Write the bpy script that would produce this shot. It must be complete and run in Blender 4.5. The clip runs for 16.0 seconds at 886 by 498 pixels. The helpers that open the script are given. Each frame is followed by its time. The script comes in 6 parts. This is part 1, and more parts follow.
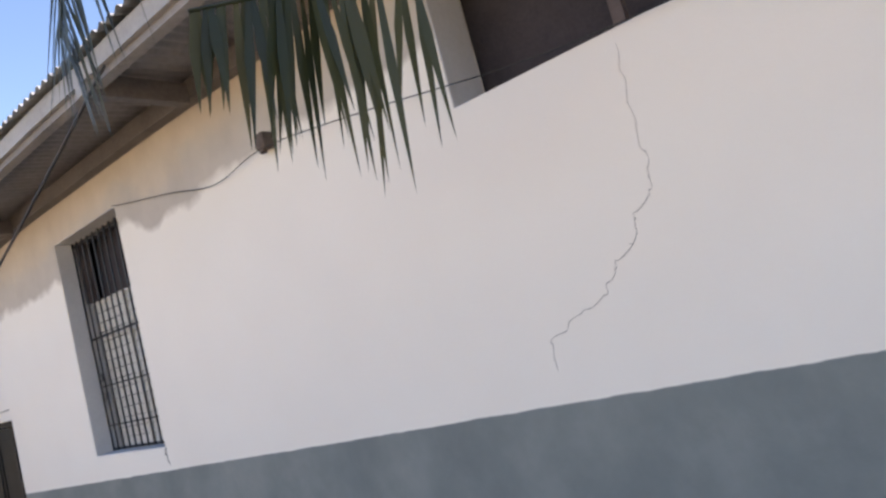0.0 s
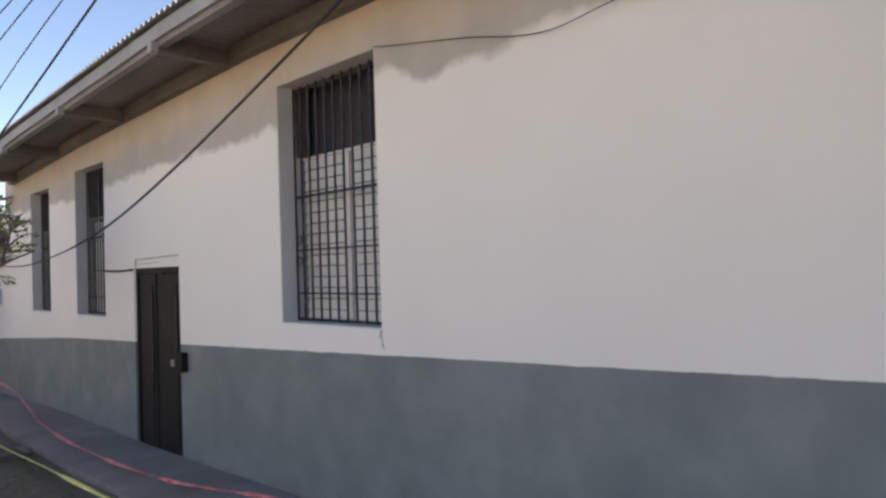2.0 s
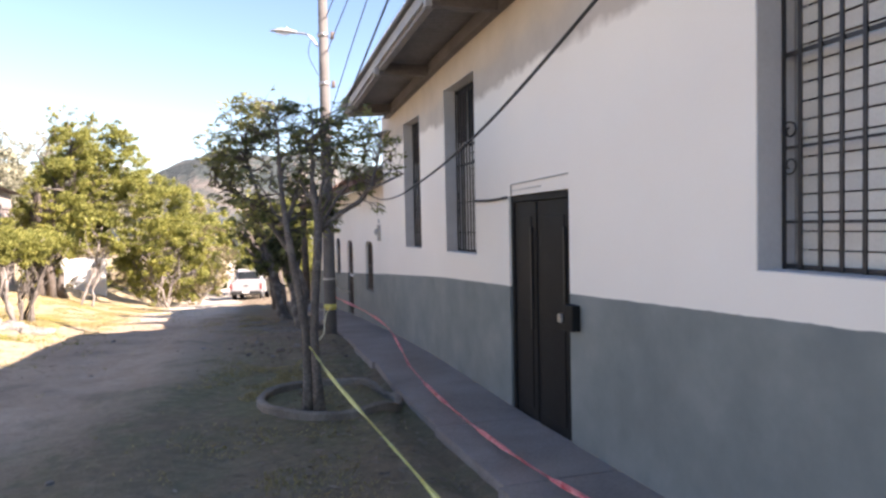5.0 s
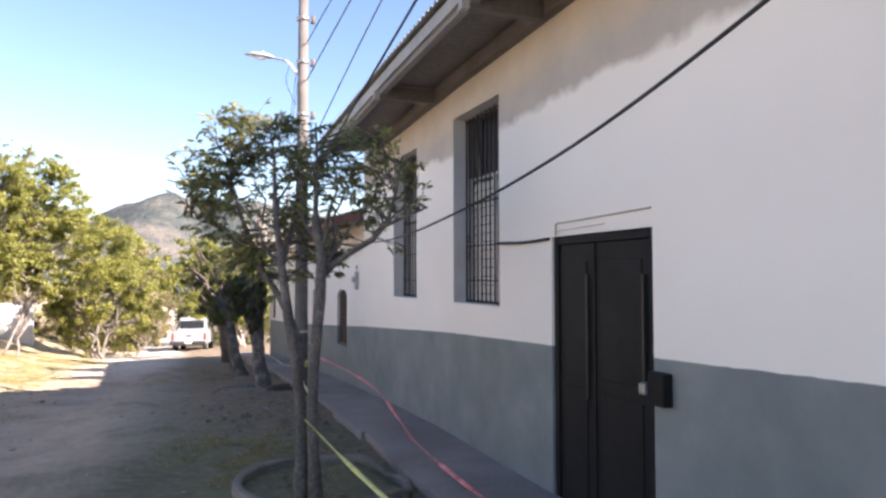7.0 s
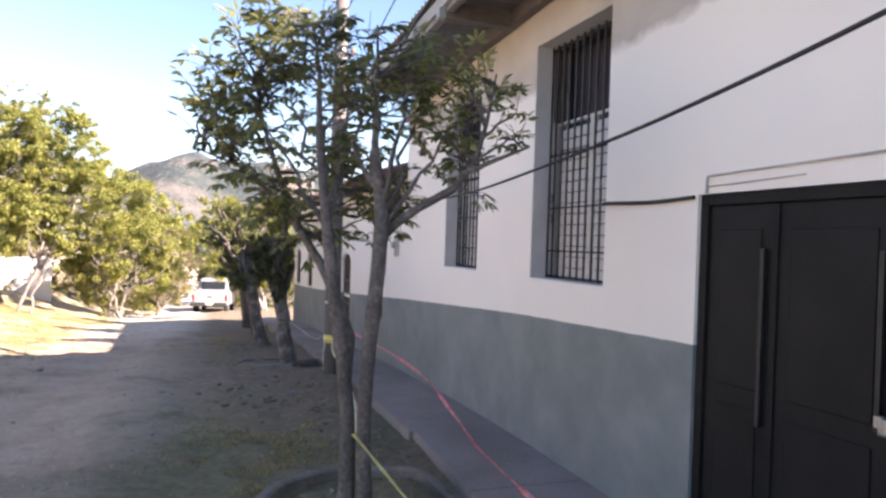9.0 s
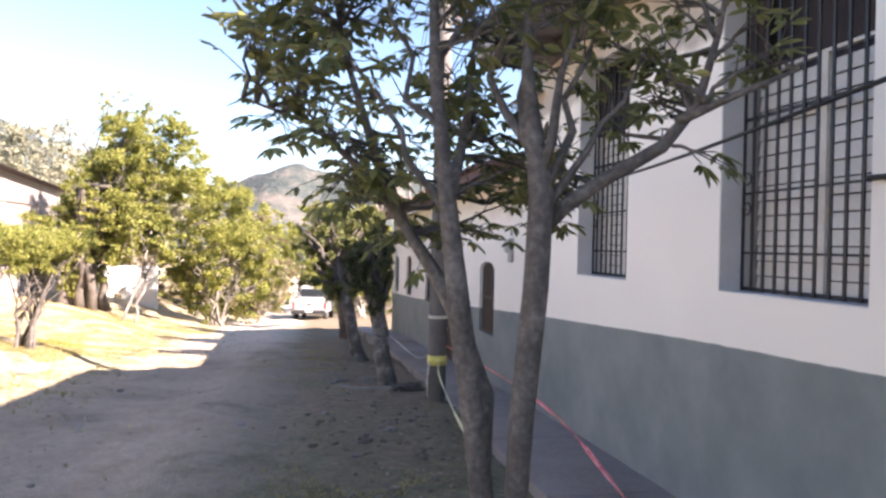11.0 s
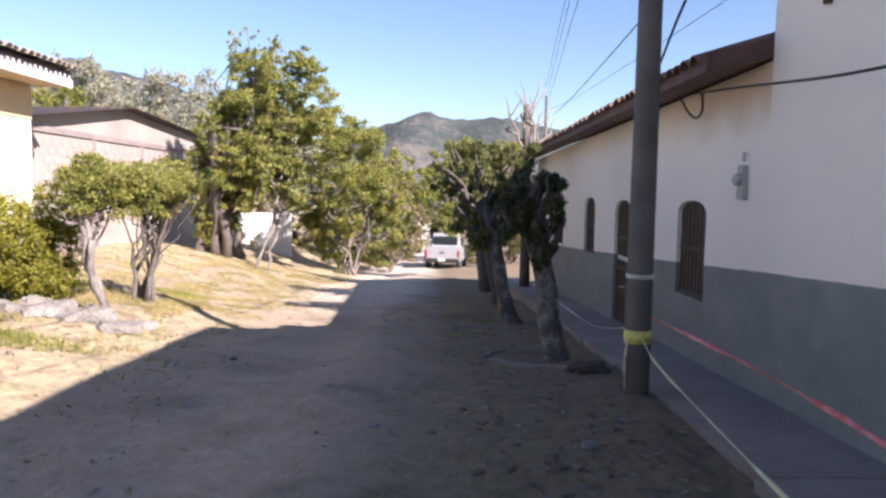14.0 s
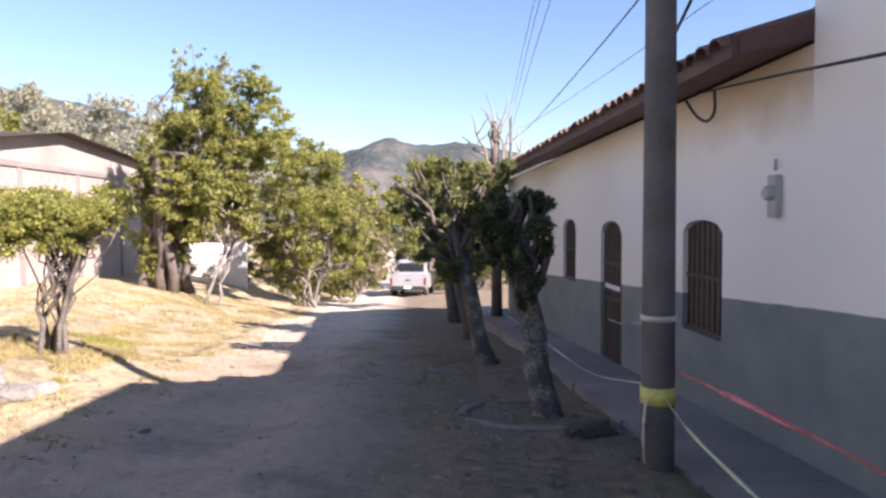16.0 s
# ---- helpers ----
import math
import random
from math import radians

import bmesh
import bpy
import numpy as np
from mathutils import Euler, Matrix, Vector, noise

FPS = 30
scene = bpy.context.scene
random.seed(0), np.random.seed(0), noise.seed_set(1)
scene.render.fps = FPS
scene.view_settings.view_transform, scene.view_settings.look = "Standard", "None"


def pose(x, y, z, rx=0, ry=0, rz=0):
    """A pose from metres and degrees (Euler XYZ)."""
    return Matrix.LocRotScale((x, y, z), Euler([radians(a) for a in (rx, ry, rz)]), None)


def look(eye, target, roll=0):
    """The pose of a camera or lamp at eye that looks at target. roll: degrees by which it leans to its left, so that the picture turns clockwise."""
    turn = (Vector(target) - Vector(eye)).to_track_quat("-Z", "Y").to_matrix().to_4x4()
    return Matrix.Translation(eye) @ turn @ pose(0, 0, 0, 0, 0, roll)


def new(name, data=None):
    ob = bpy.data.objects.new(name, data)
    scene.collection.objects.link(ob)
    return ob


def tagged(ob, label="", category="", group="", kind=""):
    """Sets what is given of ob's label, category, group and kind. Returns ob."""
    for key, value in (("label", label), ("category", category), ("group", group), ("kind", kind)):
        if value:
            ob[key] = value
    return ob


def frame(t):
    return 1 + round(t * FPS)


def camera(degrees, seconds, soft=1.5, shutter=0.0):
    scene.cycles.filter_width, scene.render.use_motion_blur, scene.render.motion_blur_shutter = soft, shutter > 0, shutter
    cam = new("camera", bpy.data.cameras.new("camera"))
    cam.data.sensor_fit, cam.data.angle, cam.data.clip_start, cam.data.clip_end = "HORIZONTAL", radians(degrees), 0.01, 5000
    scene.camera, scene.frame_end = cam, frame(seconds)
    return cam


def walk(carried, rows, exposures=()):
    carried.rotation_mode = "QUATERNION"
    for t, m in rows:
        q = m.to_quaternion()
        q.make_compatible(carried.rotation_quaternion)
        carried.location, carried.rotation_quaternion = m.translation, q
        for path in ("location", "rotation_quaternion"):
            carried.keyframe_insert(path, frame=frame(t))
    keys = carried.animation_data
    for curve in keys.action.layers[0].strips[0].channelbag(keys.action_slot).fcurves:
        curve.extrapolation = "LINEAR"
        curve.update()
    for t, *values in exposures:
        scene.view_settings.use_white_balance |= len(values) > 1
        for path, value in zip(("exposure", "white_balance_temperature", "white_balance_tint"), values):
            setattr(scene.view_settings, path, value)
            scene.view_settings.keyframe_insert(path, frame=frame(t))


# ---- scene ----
cam = camera(67.0, 16.0, soft=2.6)
PATH = [
    (0, (0.555, -0.267, 2.02), (2.112, 0.976, 2.199), -14.5),
    (0.5, (0.566, 0.254, 1.868), (2.111, 1.503, 2.098), -9.7),
    (1, (0.452, 0.718, 1.967), (2.044, 1.927, 2.028), -6.1),
    (1.5, (0.39, 1.141, 1.926), (1.925, 2.412, 2.09), -2.5),
    (2, (0.137, 1.433, 1.96), (1.558, 2.839, 2.009), -1.9),
    (2.5, (0.193, 1.763, 1.947), (1.374, 3.377, 1.927), -1.8),
    (3, (0.44, 2.236, 1.797), (1.427, 3.975, 1.796), -1.0),
    (3.5, (0.508, 2.552, 1.788), (1.262, 4.405, 1.783), -0.7),
    (4, (0.639, 2.909, 1.837), (1.24, 4.817, 1.813), -3.4),
    (4.5, (0.726, 3.275, 1.788), (1.347, 5.176, 1.767), -2.4),
    (5, (0.769, 3.658, 1.787), (1.335, 5.575, 1.713), -1.2),
    (7.5, (0.421, 5.346, 1.738), (1.159, 7.202, 1.833), 0.0),
    (7.7, (0.423, 5.517, 1.789), (1.14, 7.384, 1.812), -0.1),
    (8, (0.439, 5.742, 1.73), (1.122, 7.622, 1.706), 1.4),
    (10.5, (0.691, 7.598, 1.704), (1.326, 9.495, 1.707), 2.1),
    (11, (0.708, 7.99, 1.681), (1.098, 9.951, 1.673), 1.3),
    (11.5, (0.699, 8.459, 1.653), (0.77, 10.457, 1.636), 2.4),
    (12, (0.599, 8.751, 1.651), (0.541, 10.747, 1.537), -2.5),
    (12.5, (0.56, 9.13, 1.605), (0.446, 11.126, 1.533), -3.5),
    (13, (0.512, 9.52, 1.571), (0.404, 11.515, 1.477), -0.7),
    (13.5, (0.455, 9.826, 1.563), (0.362, 11.821, 1.464), -1.4),
    (14, (0.516, 10.172, 1.529), (0.532, 12.164, 1.359), 0.8),
    (14.5, (0.439, 10.391, 1.581), (0.713, 12.37, 1.493), -0.5),
    (15, (0.39, 10.66, 1.602), (0.421, 12.658, 1.516), -0.8),
    (15.5, (0.549, 11.182, 1.503), (0.62, 13.176, 1.365), -3.0),
    (16, (0.55, 11.436, 1.519), (0.667, 13.43, 1.423), -0.4),
]
EXPOSURES = [
    (0, 2.38, 7050, 24), (0.6, 2.06, 7130, 20), (1.2, 2.03, 7320, 18), (2.0, 1.98, 7250, 22), (3.0, 2.14, 6880, 23), (5.0, 2.22, 6900, 25), (7.5, 2.24, 6700, 24), (8.2, 2.31, 6750, 26), (10.4, 2.6, 6950, 27), (11.2, 2.43, 6800, 25), (12.5, 1.74, 6400, 26), (13.5, 1.6, 6250, 26), (16, 1.77, 6400, 27),
]
walk(cam, [(t, look(eye, target, roll)) for t, eye, target, roll in PATH], EXPOSURES)

# ---- world ----
world = bpy.data.worlds.new("world")
scene.world = world
world.use_nodes = True
wn = world.node_tree
sky = wn.nodes.new("ShaderNodeTexSky")
sky.sky_type = "NISHITA"
sky.sun_disc = False
SUN_TO = Vector((1.19, -1.0, 1.0)).normalized()
sky.sun_elevation = math.asin(SUN_TO.z)
sky.altitude = 900.0
sky.sun_rotation = math.atan2(SUN_TO.x, SUN_TO.y)
sky.air_density, sky.dust_density, sky.ozone_density = 1.35, 0.12, 4.3
wn.nodes["Background"].inputs["Strength"].default_value = 0.062
wn.links.new(sky.outputs["Color"], wn.nodes["Background"].inputs["Color"])
sun = new("sun", bpy.data.lights.new("sun", "SUN"))
sun.data.energy, sun.data.angle, sun.data.color = 5.0, radians(0.5), (1.0, 0.93, 0.82)
sun.matrix_world = look(SUN_TO * 60, (0, 0, 0))


# ---- materials ----
def nodes_of(name):
    m = bpy.data.materials.new(name)
    m.use_nodes = True
    t = m.node_tree
    return m, t, t.nodes["Principled BSDF"]


def tex_noise(t, coords, scale, detail=4.0, rough=0.6):
    n = t.nodes.new("ShaderNodeTexNoise")
    n.inputs["Scale"].default_value, n.inputs["Detail"].default_value, n.inputs["Roughness"].default_value = scale, detail, rough
    t.links.new(coords, n.inputs["Vector"])
    return n.outputs["Fac"]


def ramp(t, fac, stops):
    r = t.nodes.new("ShaderNodeValToRGB")
    e = r.color_ramp.elements
    while len(e) < len(stops):
        e.new(0.5)
    for k, (p, c) in zip(e, stops):
        k.position, k.color = p, (*c, 1) if len(c) == 3 else c
    t.links.new(fac, r.inputs["Fac"])
    return r.outputs["Color"]


def mixc(t, fac, a, b, mode="MIX"):
    n = t.nodes.new("ShaderNodeMix")
    n.data_type, n.blend_type = "RGBA", mode
    for sock, v in ((n.inputs[0], fac), (n.inputs[6], a), (n.inputs[7], b)):
        if isinstance(v, (int, float)):
            sock.default_value = v
        elif isinstance(v, tuple):
            sock.default_value = (*v, 1)
        else:
            t.links.new(v, sock)
    return n.outputs[2]


def calc(t, op, a, b=0.0, clamp=False):
    n = t.nodes.new("ShaderNodeMath")
    n.operation, n.use_clamp = op, clamp
    for sock, v in ((n.inputs[0], a), (n.inputs[1], b)):
        if isinstance(v, (int, float)):
            sock.default_value = v
        else:
            t.links.new(v, sock)
    return n.outputs[0]


def coords_of(t, kind="Object"):
    return t.nodes.new("ShaderNodeTexCoord").outputs[kind]


def relief(t, bsdf, height, strength=0.3, depth=0.01):
    b = t.nodes.new("ShaderNodeBump")
    b.inputs["Strength"].default_value, b.inputs["Distance"].default_value = strength, depth
    t.links.new(height, b.inputs["Height"])
    t.links.new(b.outputs["Normal"], bsdf.inputs["Normal"])


def plain(name, dark, light, rough=0.7, coarse=1.5, fine=30.0, bump=0.25, depth=0.006, metal=0.0, vary=0.0, mid=None):
    """Two tones at two scales, fine relief; vary: brightness from piece to piece."""
    m, t, b = nodes_of(name)
    c = coords_of(t)
    big, small = tex_noise(t, c, coarse), tex_noise(t, c, fine, 6.0)
    both = calc(t, "ADD", calc(t, "MULTIPLY", big, 0.6), calc(t, "MULTIPLY", small, 0.4))
    stops = [(0.36, dark), (0.64, light)] if mid is None else [(0.34, dark), (0.5, mid), (0.66, light)]
    col = ramp(t, both, stops)
    if vary:
        info = t.nodes.new("ShaderNodeObjectInfo")
        col = mixc(t, 1.0, col, ramp(t, info.outputs["Random"], [(0, (1 - vary,) * 3), (1, (1.0,) * 3)]), "MULTIPLY")
    t.links.new(col, b.inputs["Base Color"])
    b.inputs["Roughness"].default_value, b.inputs["Metallic"].default_value = rough, metal
    relief(t, b, small, bump, depth)
    return m


def leafy(name, dark, mid, light, rough=0.5, through_light=0.25):
    """Foliage: the tone changes from leaf to leaf; light passes through a little."""
    m, t, b = nodes_of(name)
    geo = t.nodes.new("ShaderNodeNewGeometry")
    col = ramp(t, geo.outputs["Random Per Island"], [(0.0, dark), (0.45, mid), (1.0, light)])
    big = tex_noise(t, coords_of(t), 0.9, 2.0)
    col = mixc(t, 1.0, col, ramp(t, big, [(0.3, (0.7, 0.72, 0.7)), (0.7, (1.1, 1.08, 1.0))]), "MULTIPLY")
    t.links.new(col, b.inputs["Base Color"])
    b.inputs["Roughness"].default_value = rough
    tr = t.nodes.new("ShaderNodeBsdfTranslucent")
    t.links.new(col, tr.inputs["Color"])
    mx = t.nodes.new("ShaderNodeMixShader")
    mx.inputs[0].default_value = through_light
    t.links.new(b.outputs[0], mx.inputs[1])
    t.links.new(tr.outputs[0], mx.inputs[2])
    t.links.new(mx.outputs[0], t.nodes["Material Output"].inputs["Surface"])
    return m


def along(t, y, pairs, lo, hi):
    """A height that changes along y: straight between the pairs (y, z)."""
    p = calc(t, "DIVIDE", calc(t, "ADD", y, 10.0), 45.0)
    col = ramp(t, p, [((a + 10.0) / 45.0, ((z - lo) / (hi - lo),) * 3) for a, z in pairs])
    sep = t.nodes.new("ShaderNodeSeparateColor")
    t.links.new(col, sep.inputs[0])
    return calc(t, "ADD", calc(t, "MULTIPLY", sep.outputs[0], hi - lo), lo)


DADO = [(-10, 1.88), (0.2, 1.522), (3.3, 1.405), (8.4, 1.225), (12.1, 1.10), (15.6, 0.91), (17.7, 0.78), (23.5, 0.45), (34.0, 0.0)]
BAND = [(-10, 3.42), (2.9, 3.30), (3.65, 3.25), (4.6, 3.16), (4.98, 3.34), (6.4, 3.15), (9.4, 3.15), (12.0, 3.05), (16.0, 3.12)]


def wall_paint(tall):
    """Plaster: slate dado with a hand-cut edge, white above; on the tall house bare tan plaster with smeared primer under the eave."""
    m, t, b = nodes_of("painted_plaster_tall" if tall else "painted_plaster_low")
    c = coords_of(t)
    sep = t.nodes.new("ShaderNodeSeparateXYZ")
    t.links.new(c, sep.inputs[0])
    y, z = sep.outputs[1], sep.outputs[2]
    big, mid, small = tex_noise(t, c, 0.45, 3.0), tex_noise(t, c, 2.3, 5.0), tex_noise(t, c, 45.0, 5.0)
    white = ramp(t, big, [(0.3, (0.81, 0.77, 0.70)), (0.7, (0.87, 0.835, 0.765))])
    white = mixc(t, calc(t, "MULTIPLY", mid, 0.25), white, (0.76, 0.73, 0.68))
    slate = ramp(t, mid, [(0.3, (0.155, 0.182, 0.184)), (0.5, (0.186, 0.213, 0.212)), (0.72, (0.23, 0.254, 0.25))])
    slate = mixc(t, ramp(t, tex_noise(t, c, 1.1, 6.0, 0.7), [(0.6, (0, 0, 0)), (0.8, (0.35,) * 3)]), slate, (0.285, 0.30, 0.302))
    wob = calc(t, "MULTIPLY", calc(t, "SUBTRACT", tex_noise(t, c, 7.0, 3.0), 0.5), 0.02)
    edge = calc(t, "ADD", along(t, y, DADO, -0.5, 2.0), wob)
    low = calc(t, "MULTIPLY", calc(t, "SUBTRACT", edge, z), 150.0, True)
    col = white
    if tall:
        rag = calc(t, "MULTIPLY", calc(t, "SUBTRACT", tex_noise(t, c, 2.2, 4.0, 0.55), 0.5), 0.30)
        top = calc(t, "SUBTRACT", z, calc(t, "ADD", along(t, y, BAND, 2.0, 4.0), rag))
        primer = ramp(t, mid, [(0.3, (0.43, 0.39, 0.345)), (0.7, (0.52, 0.475, 0.42))])
        tan = ramp(t, mid, [(0.3, (0.48, 0.41, 0.335)), (0.7, (0.58, 0.505, 0.42))])
        rag2 = calc(t, "MULTIPLY", calc(t, "SUBTRACT", tex_noise(t, c, 1.7, 4.0), 0.5), 0.5)
        bare = mixc(t, calc(t, "MULTIPLY", calc(t, "ADD", calc(t, "SUBTRACT", top, 0.24), rag2), 7.0, True), primer, tan)
        col = mixc(t, calc(t, "MULTIPLY", calc(t, "ADD", top, 0.02), 14.0, True), white, bare)
    else:
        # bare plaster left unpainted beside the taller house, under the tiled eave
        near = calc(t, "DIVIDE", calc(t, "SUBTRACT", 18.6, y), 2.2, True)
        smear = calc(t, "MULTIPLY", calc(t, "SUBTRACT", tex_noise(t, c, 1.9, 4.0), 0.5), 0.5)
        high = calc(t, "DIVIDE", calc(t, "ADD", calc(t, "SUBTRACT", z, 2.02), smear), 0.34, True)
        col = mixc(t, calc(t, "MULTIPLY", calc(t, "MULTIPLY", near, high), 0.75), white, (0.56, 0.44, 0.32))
    col = mixc(t, low, col, slate)
    t.links.new(col, b.inputs["Base Color"])
    b.inputs["Roughness"].default_value = 0.72
    relief(t, b, calc(t, "ADD", calc(t, "MULTIPLY", mid, 1.0), calc(t, "MULTIPLY", small, 0.25)), 0.35, 0.012)
    return m


WALL_TALL, WALL_LOW = wall_paint(True), wall_paint(False)
CONCRETE = plain("concrete", (0.205, 0.172, 0.155), (0.325, 0.282, 0.258), 0.85, 1.2, 40, 0.4, 0.008, vary=0.12)
POLE_CONCRETE = plain("pole_concrete", (0.085, 0.077, 0.070), (0.150, 0.138, 0.128), 0.85, 3.0, 60, 0.4, 0.006)
KERB = plain("ring_concrete", (0.13, 0.108, 0.085), (0.25, 0.218, 0.18), 0.9, 4.0, 50, 0.5, 0.01)
REVEAL = plain("reveal_plaster", (0.52, 0.515, 0.515), (0.61, 0.605, 0.605), 0.75, 3.0, 40, 0.3)
IRON = plain("black_iron", (0.012, 0.012, 0.013), (0.03, 0.03, 0.031), 0.5, 8, 90, 0.2, 0.002, metal=0.2)
DOORPAINT = plain("black_door_paint", (0.010, 0.0105, 0.011), (0.018, 0.0185, 0.019), 0.55, 3, 60, 0.12, 0.002)
DOORPAINT.node_tree.nodes["Principled BSDF"].inputs["Specular IOR Level"].default_value = 0.15
STEEL = plain("worn_steel", (0.28, 0.28, 0.28), (0.5, 0.5, 0.5), 0.4, 10, 80, 0.1, 0.001, metal=0.8)
SLAT = plain("cream_louvre", (0.60, 0.58, 0.52), (0.74, 0.72, 0.66), 0.4, 5, 60, 0.1, 0.002, vary=0.12)
LOUVRE_FRAME = plain("louvre_frame_grey", (0.20, 0.20, 0.195), (0.30, 0.30, 0.29), 0.5, 5, 60, 0.1, 0.002)
SHADE_JAMB = plain("recess_shade_brown", (0.105, 0.08, 0.078), (0.17, 0.135, 0.13), 0.9, 6.0, 60, 0.4, 0.006)
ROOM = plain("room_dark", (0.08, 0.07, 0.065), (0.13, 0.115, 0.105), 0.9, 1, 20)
ROOM_SHEET = plain("dark_room_sheet", (0.035, 0.03, 0.035), (0.06, 0.05, 0.055), 0.95, 3, 60, 0.3)
ZINC = plain("zinc_sheet", (0.28, 0.29, 0.29), (0.46, 0.47, 0.47), 0.45, 1.5, 25, 0.1, 0.003, metal=0.55)
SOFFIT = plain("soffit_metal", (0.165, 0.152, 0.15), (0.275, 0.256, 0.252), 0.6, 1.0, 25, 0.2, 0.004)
EAVE_STEEL = plain("eave_beam_paint", (0.088, 0.078, 0.075), (0.155, 0.14, 0.135), 0.65, 2, 30, 0.25)
FASCIA = plain("fascia_paint", (0.26, 0.255, 0.25), (0.38, 0.375, 0.365), 0.6, 2, 30, 0.2)
TIMBER = plain("dark_timber", (0.075, 0.055, 0.05), (0.135, 0.10, 0.09), 0.75, 3, 35, 0.35)
REDWOOD = plain("red_brown_board", (0.085, 0.045, 0.042), (0.15, 0.082, 0.075), 0.7, 3, 35, 0.3)
CLAY = plain("clay_tile", (0.13, 0.075, 0.055), (0.27, 0.165, 0.12), 0.85, 4, 40, 0.4, vary=0.35)
CLAY_PALE = plain("weathered_tile", (0.17, 0.135, 0.115), (0.52, 0.47, 0.41), 0.9, 3.0, 30, 0.5, vary=0.4, mid=(0.33, 0.28, 0.24))
BROWNWIN = plain("brown_shutter", (0.035, 0.024, 0.02), (0.07, 0.05, 0.042), 0.55, 4, 50, 0.2)
CABLE = plain("black_cable", (0.012, 0.012, 0.012), (0.025, 0.025, 0.025), 0.6)
RUSTBOX = plain("rusty_box", (0.07, 0.05, 0.04), (0.13, 0.10, 0.085), 0.8, 12, 90)
GREYPLASTIC = plain("grey_plastic", (0.36, 0.36, 0.35), (0.46, 0.46, 0.45), 0.5, 5, 60, 0.1)
CRACK = plain("crack_dark", (0.10, 0.09, 0.08), (0.18, 0.165, 0.15), 0.95, 20, 90)
HOUSE = plain("cream_plaster", (0.45, 0.43, 0.385), (0.56, 0.545, 0.495), 0.8, 0.8, 30, 0.3)
HOUSE_TAN = plain("tan_plaster_and_shade", (0.52, 0.38, 0.22), (0.62, 0.47, 0.29), 0.8, 0.8, 30, 0.3)
BLOCK = plain("block_wall", (0.27, 0.225, 0.20), (0.39, 0.335, 0.30), 0.9, 0.7, 14, 0.5, 0.012, vary=0.07)
BLOCKBEAM = plain("beam_concrete", (0.19, 0.16, 0.15), (0.27, 0.235, 0.22), 0.9, 1.0, 20, 0.4)
WHITE = plain("white_paint", (0.70, 0.70, 0.69), (0.82, 0.82, 0.81), 0.6, 2, 30, 0.15)
BLUEWHITE = plain("bluish_white_board", (0.52, 0.58, 0.62), (0.66, 0.72, 0.76), 0.6, 2, 30, 0.2)
WINBROWN = plain("wood_window", (0.17, 0.11, 0.07), (0.27, 0.18, 0.12), 0.6, 3, 40, 0.2)
STONE = plain("grey_stone", (0.17, 0.155, 0.138), (0.37, 0.34, 0.30), 0.9, 3.5, 30, 0.6, 0.02, vary=0.3)
CLOD = plain("dirt_clod", (0.13, 0.10, 0.078), (0.26, 0.205, 0.16), 0.95, 3.5, 30, 0.6, 0.02, vary=0.3)
BARK = plain("grey_bark", (0.12, 0.105, 0.092), (0.36, 0.325, 0.29), 0.9, 5.0, 40, 0.8, 0.02, mid=(0.21, 0.185, 0.165))
BARK_DARK = plain("dark_bark", (0.055, 0.045, 0.038), (0.15, 0.125, 0.105), 0.9, 5.0, 40, 0.8, 0.02)
LIMEBARK = plain("limewashed_bark", (0.055, 0.048, 0.043), (0.33, 0.315, 0.295), 0.9, 6.0, 40, 0.8, 0.02, mid=(0.095, 0.086, 0.078))
PALE_TWIG = plain("pale_twig", (0.17, 0.14, 0.112), (0.30, 0.26, 0.215), 0.9, 5, 40, 0.4)
TREEBARK = plain("brown_grey_bark", (0.075, 0.066, 0.058), (0.25, 0.222, 0.195), 0.9, 5.0, 40, 0.8, 0.02, mid=(0.135, 0.118, 0.104))
LEAF_NEAR = leafy("leaf_near", (0.12, 0.138, 0.062), (0.235, 0.25, 0.105), (0.39, 0.385, 0.17), 0.5, 0.52)
# darker copy of the row leaves; the first crown's shade is put into it
LEAF_SHADED = leafy("leaf_row_shaded", (0.032, 0.04, 0.02), (0.07, 0.08, 0.035), (0.14, 0.148, 0.06), 0.55, 0.35)
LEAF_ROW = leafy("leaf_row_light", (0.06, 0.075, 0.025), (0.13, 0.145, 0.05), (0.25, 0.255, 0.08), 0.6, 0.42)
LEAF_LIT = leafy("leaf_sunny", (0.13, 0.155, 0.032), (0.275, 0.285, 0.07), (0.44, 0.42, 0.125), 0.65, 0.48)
LEAF_YELLOW = leafy("leaf_hedge", (0.14, 0.138, 0.013), (0.265, 0.258, 0.028), (0.42, 0.385, 0.055), 0.55, 0.38)
LEAF_DRY = leafy("leaf_dry", (0.13, 0.11, 0.055), (0.21, 0.175, 0.09), (0.30, 0.25, 0.14), 0.7, 0.25)
LEAF_PALE = leafy("leaf_pale", (0.20, 0.20, 0.145), (0.30, 0.295, 0.215), (0.40, 0.385, 0.29), 0.7, 0.3)
PALM_LEAF = leafy("palm_leaf", (0.035, 0.045, 0.018), (0.06, 0.072, 0.03), (0.10, 0.105, 0.05), 0.5, 0.25)
GRASS = leafy("grass_blade", (0.22, 0.18, 0.075), (0.36, 0.30, 0.135), (0.51, 0.43, 0.215), 0.8, 0.3)
GRASS_GREEN = leafy("grass_green", (0.15, 0.17, 0.03), (0.25, 0.265, 0.055), (0.38, 0.37, 0.10), 0.8, 0.4)
LITTER = leafy("leaf_litter", (0.15, 0.115, 0.085), (0.22, 0.175, 0.135), (0.32, 0.265, 0.21), 0.9, 0.1)
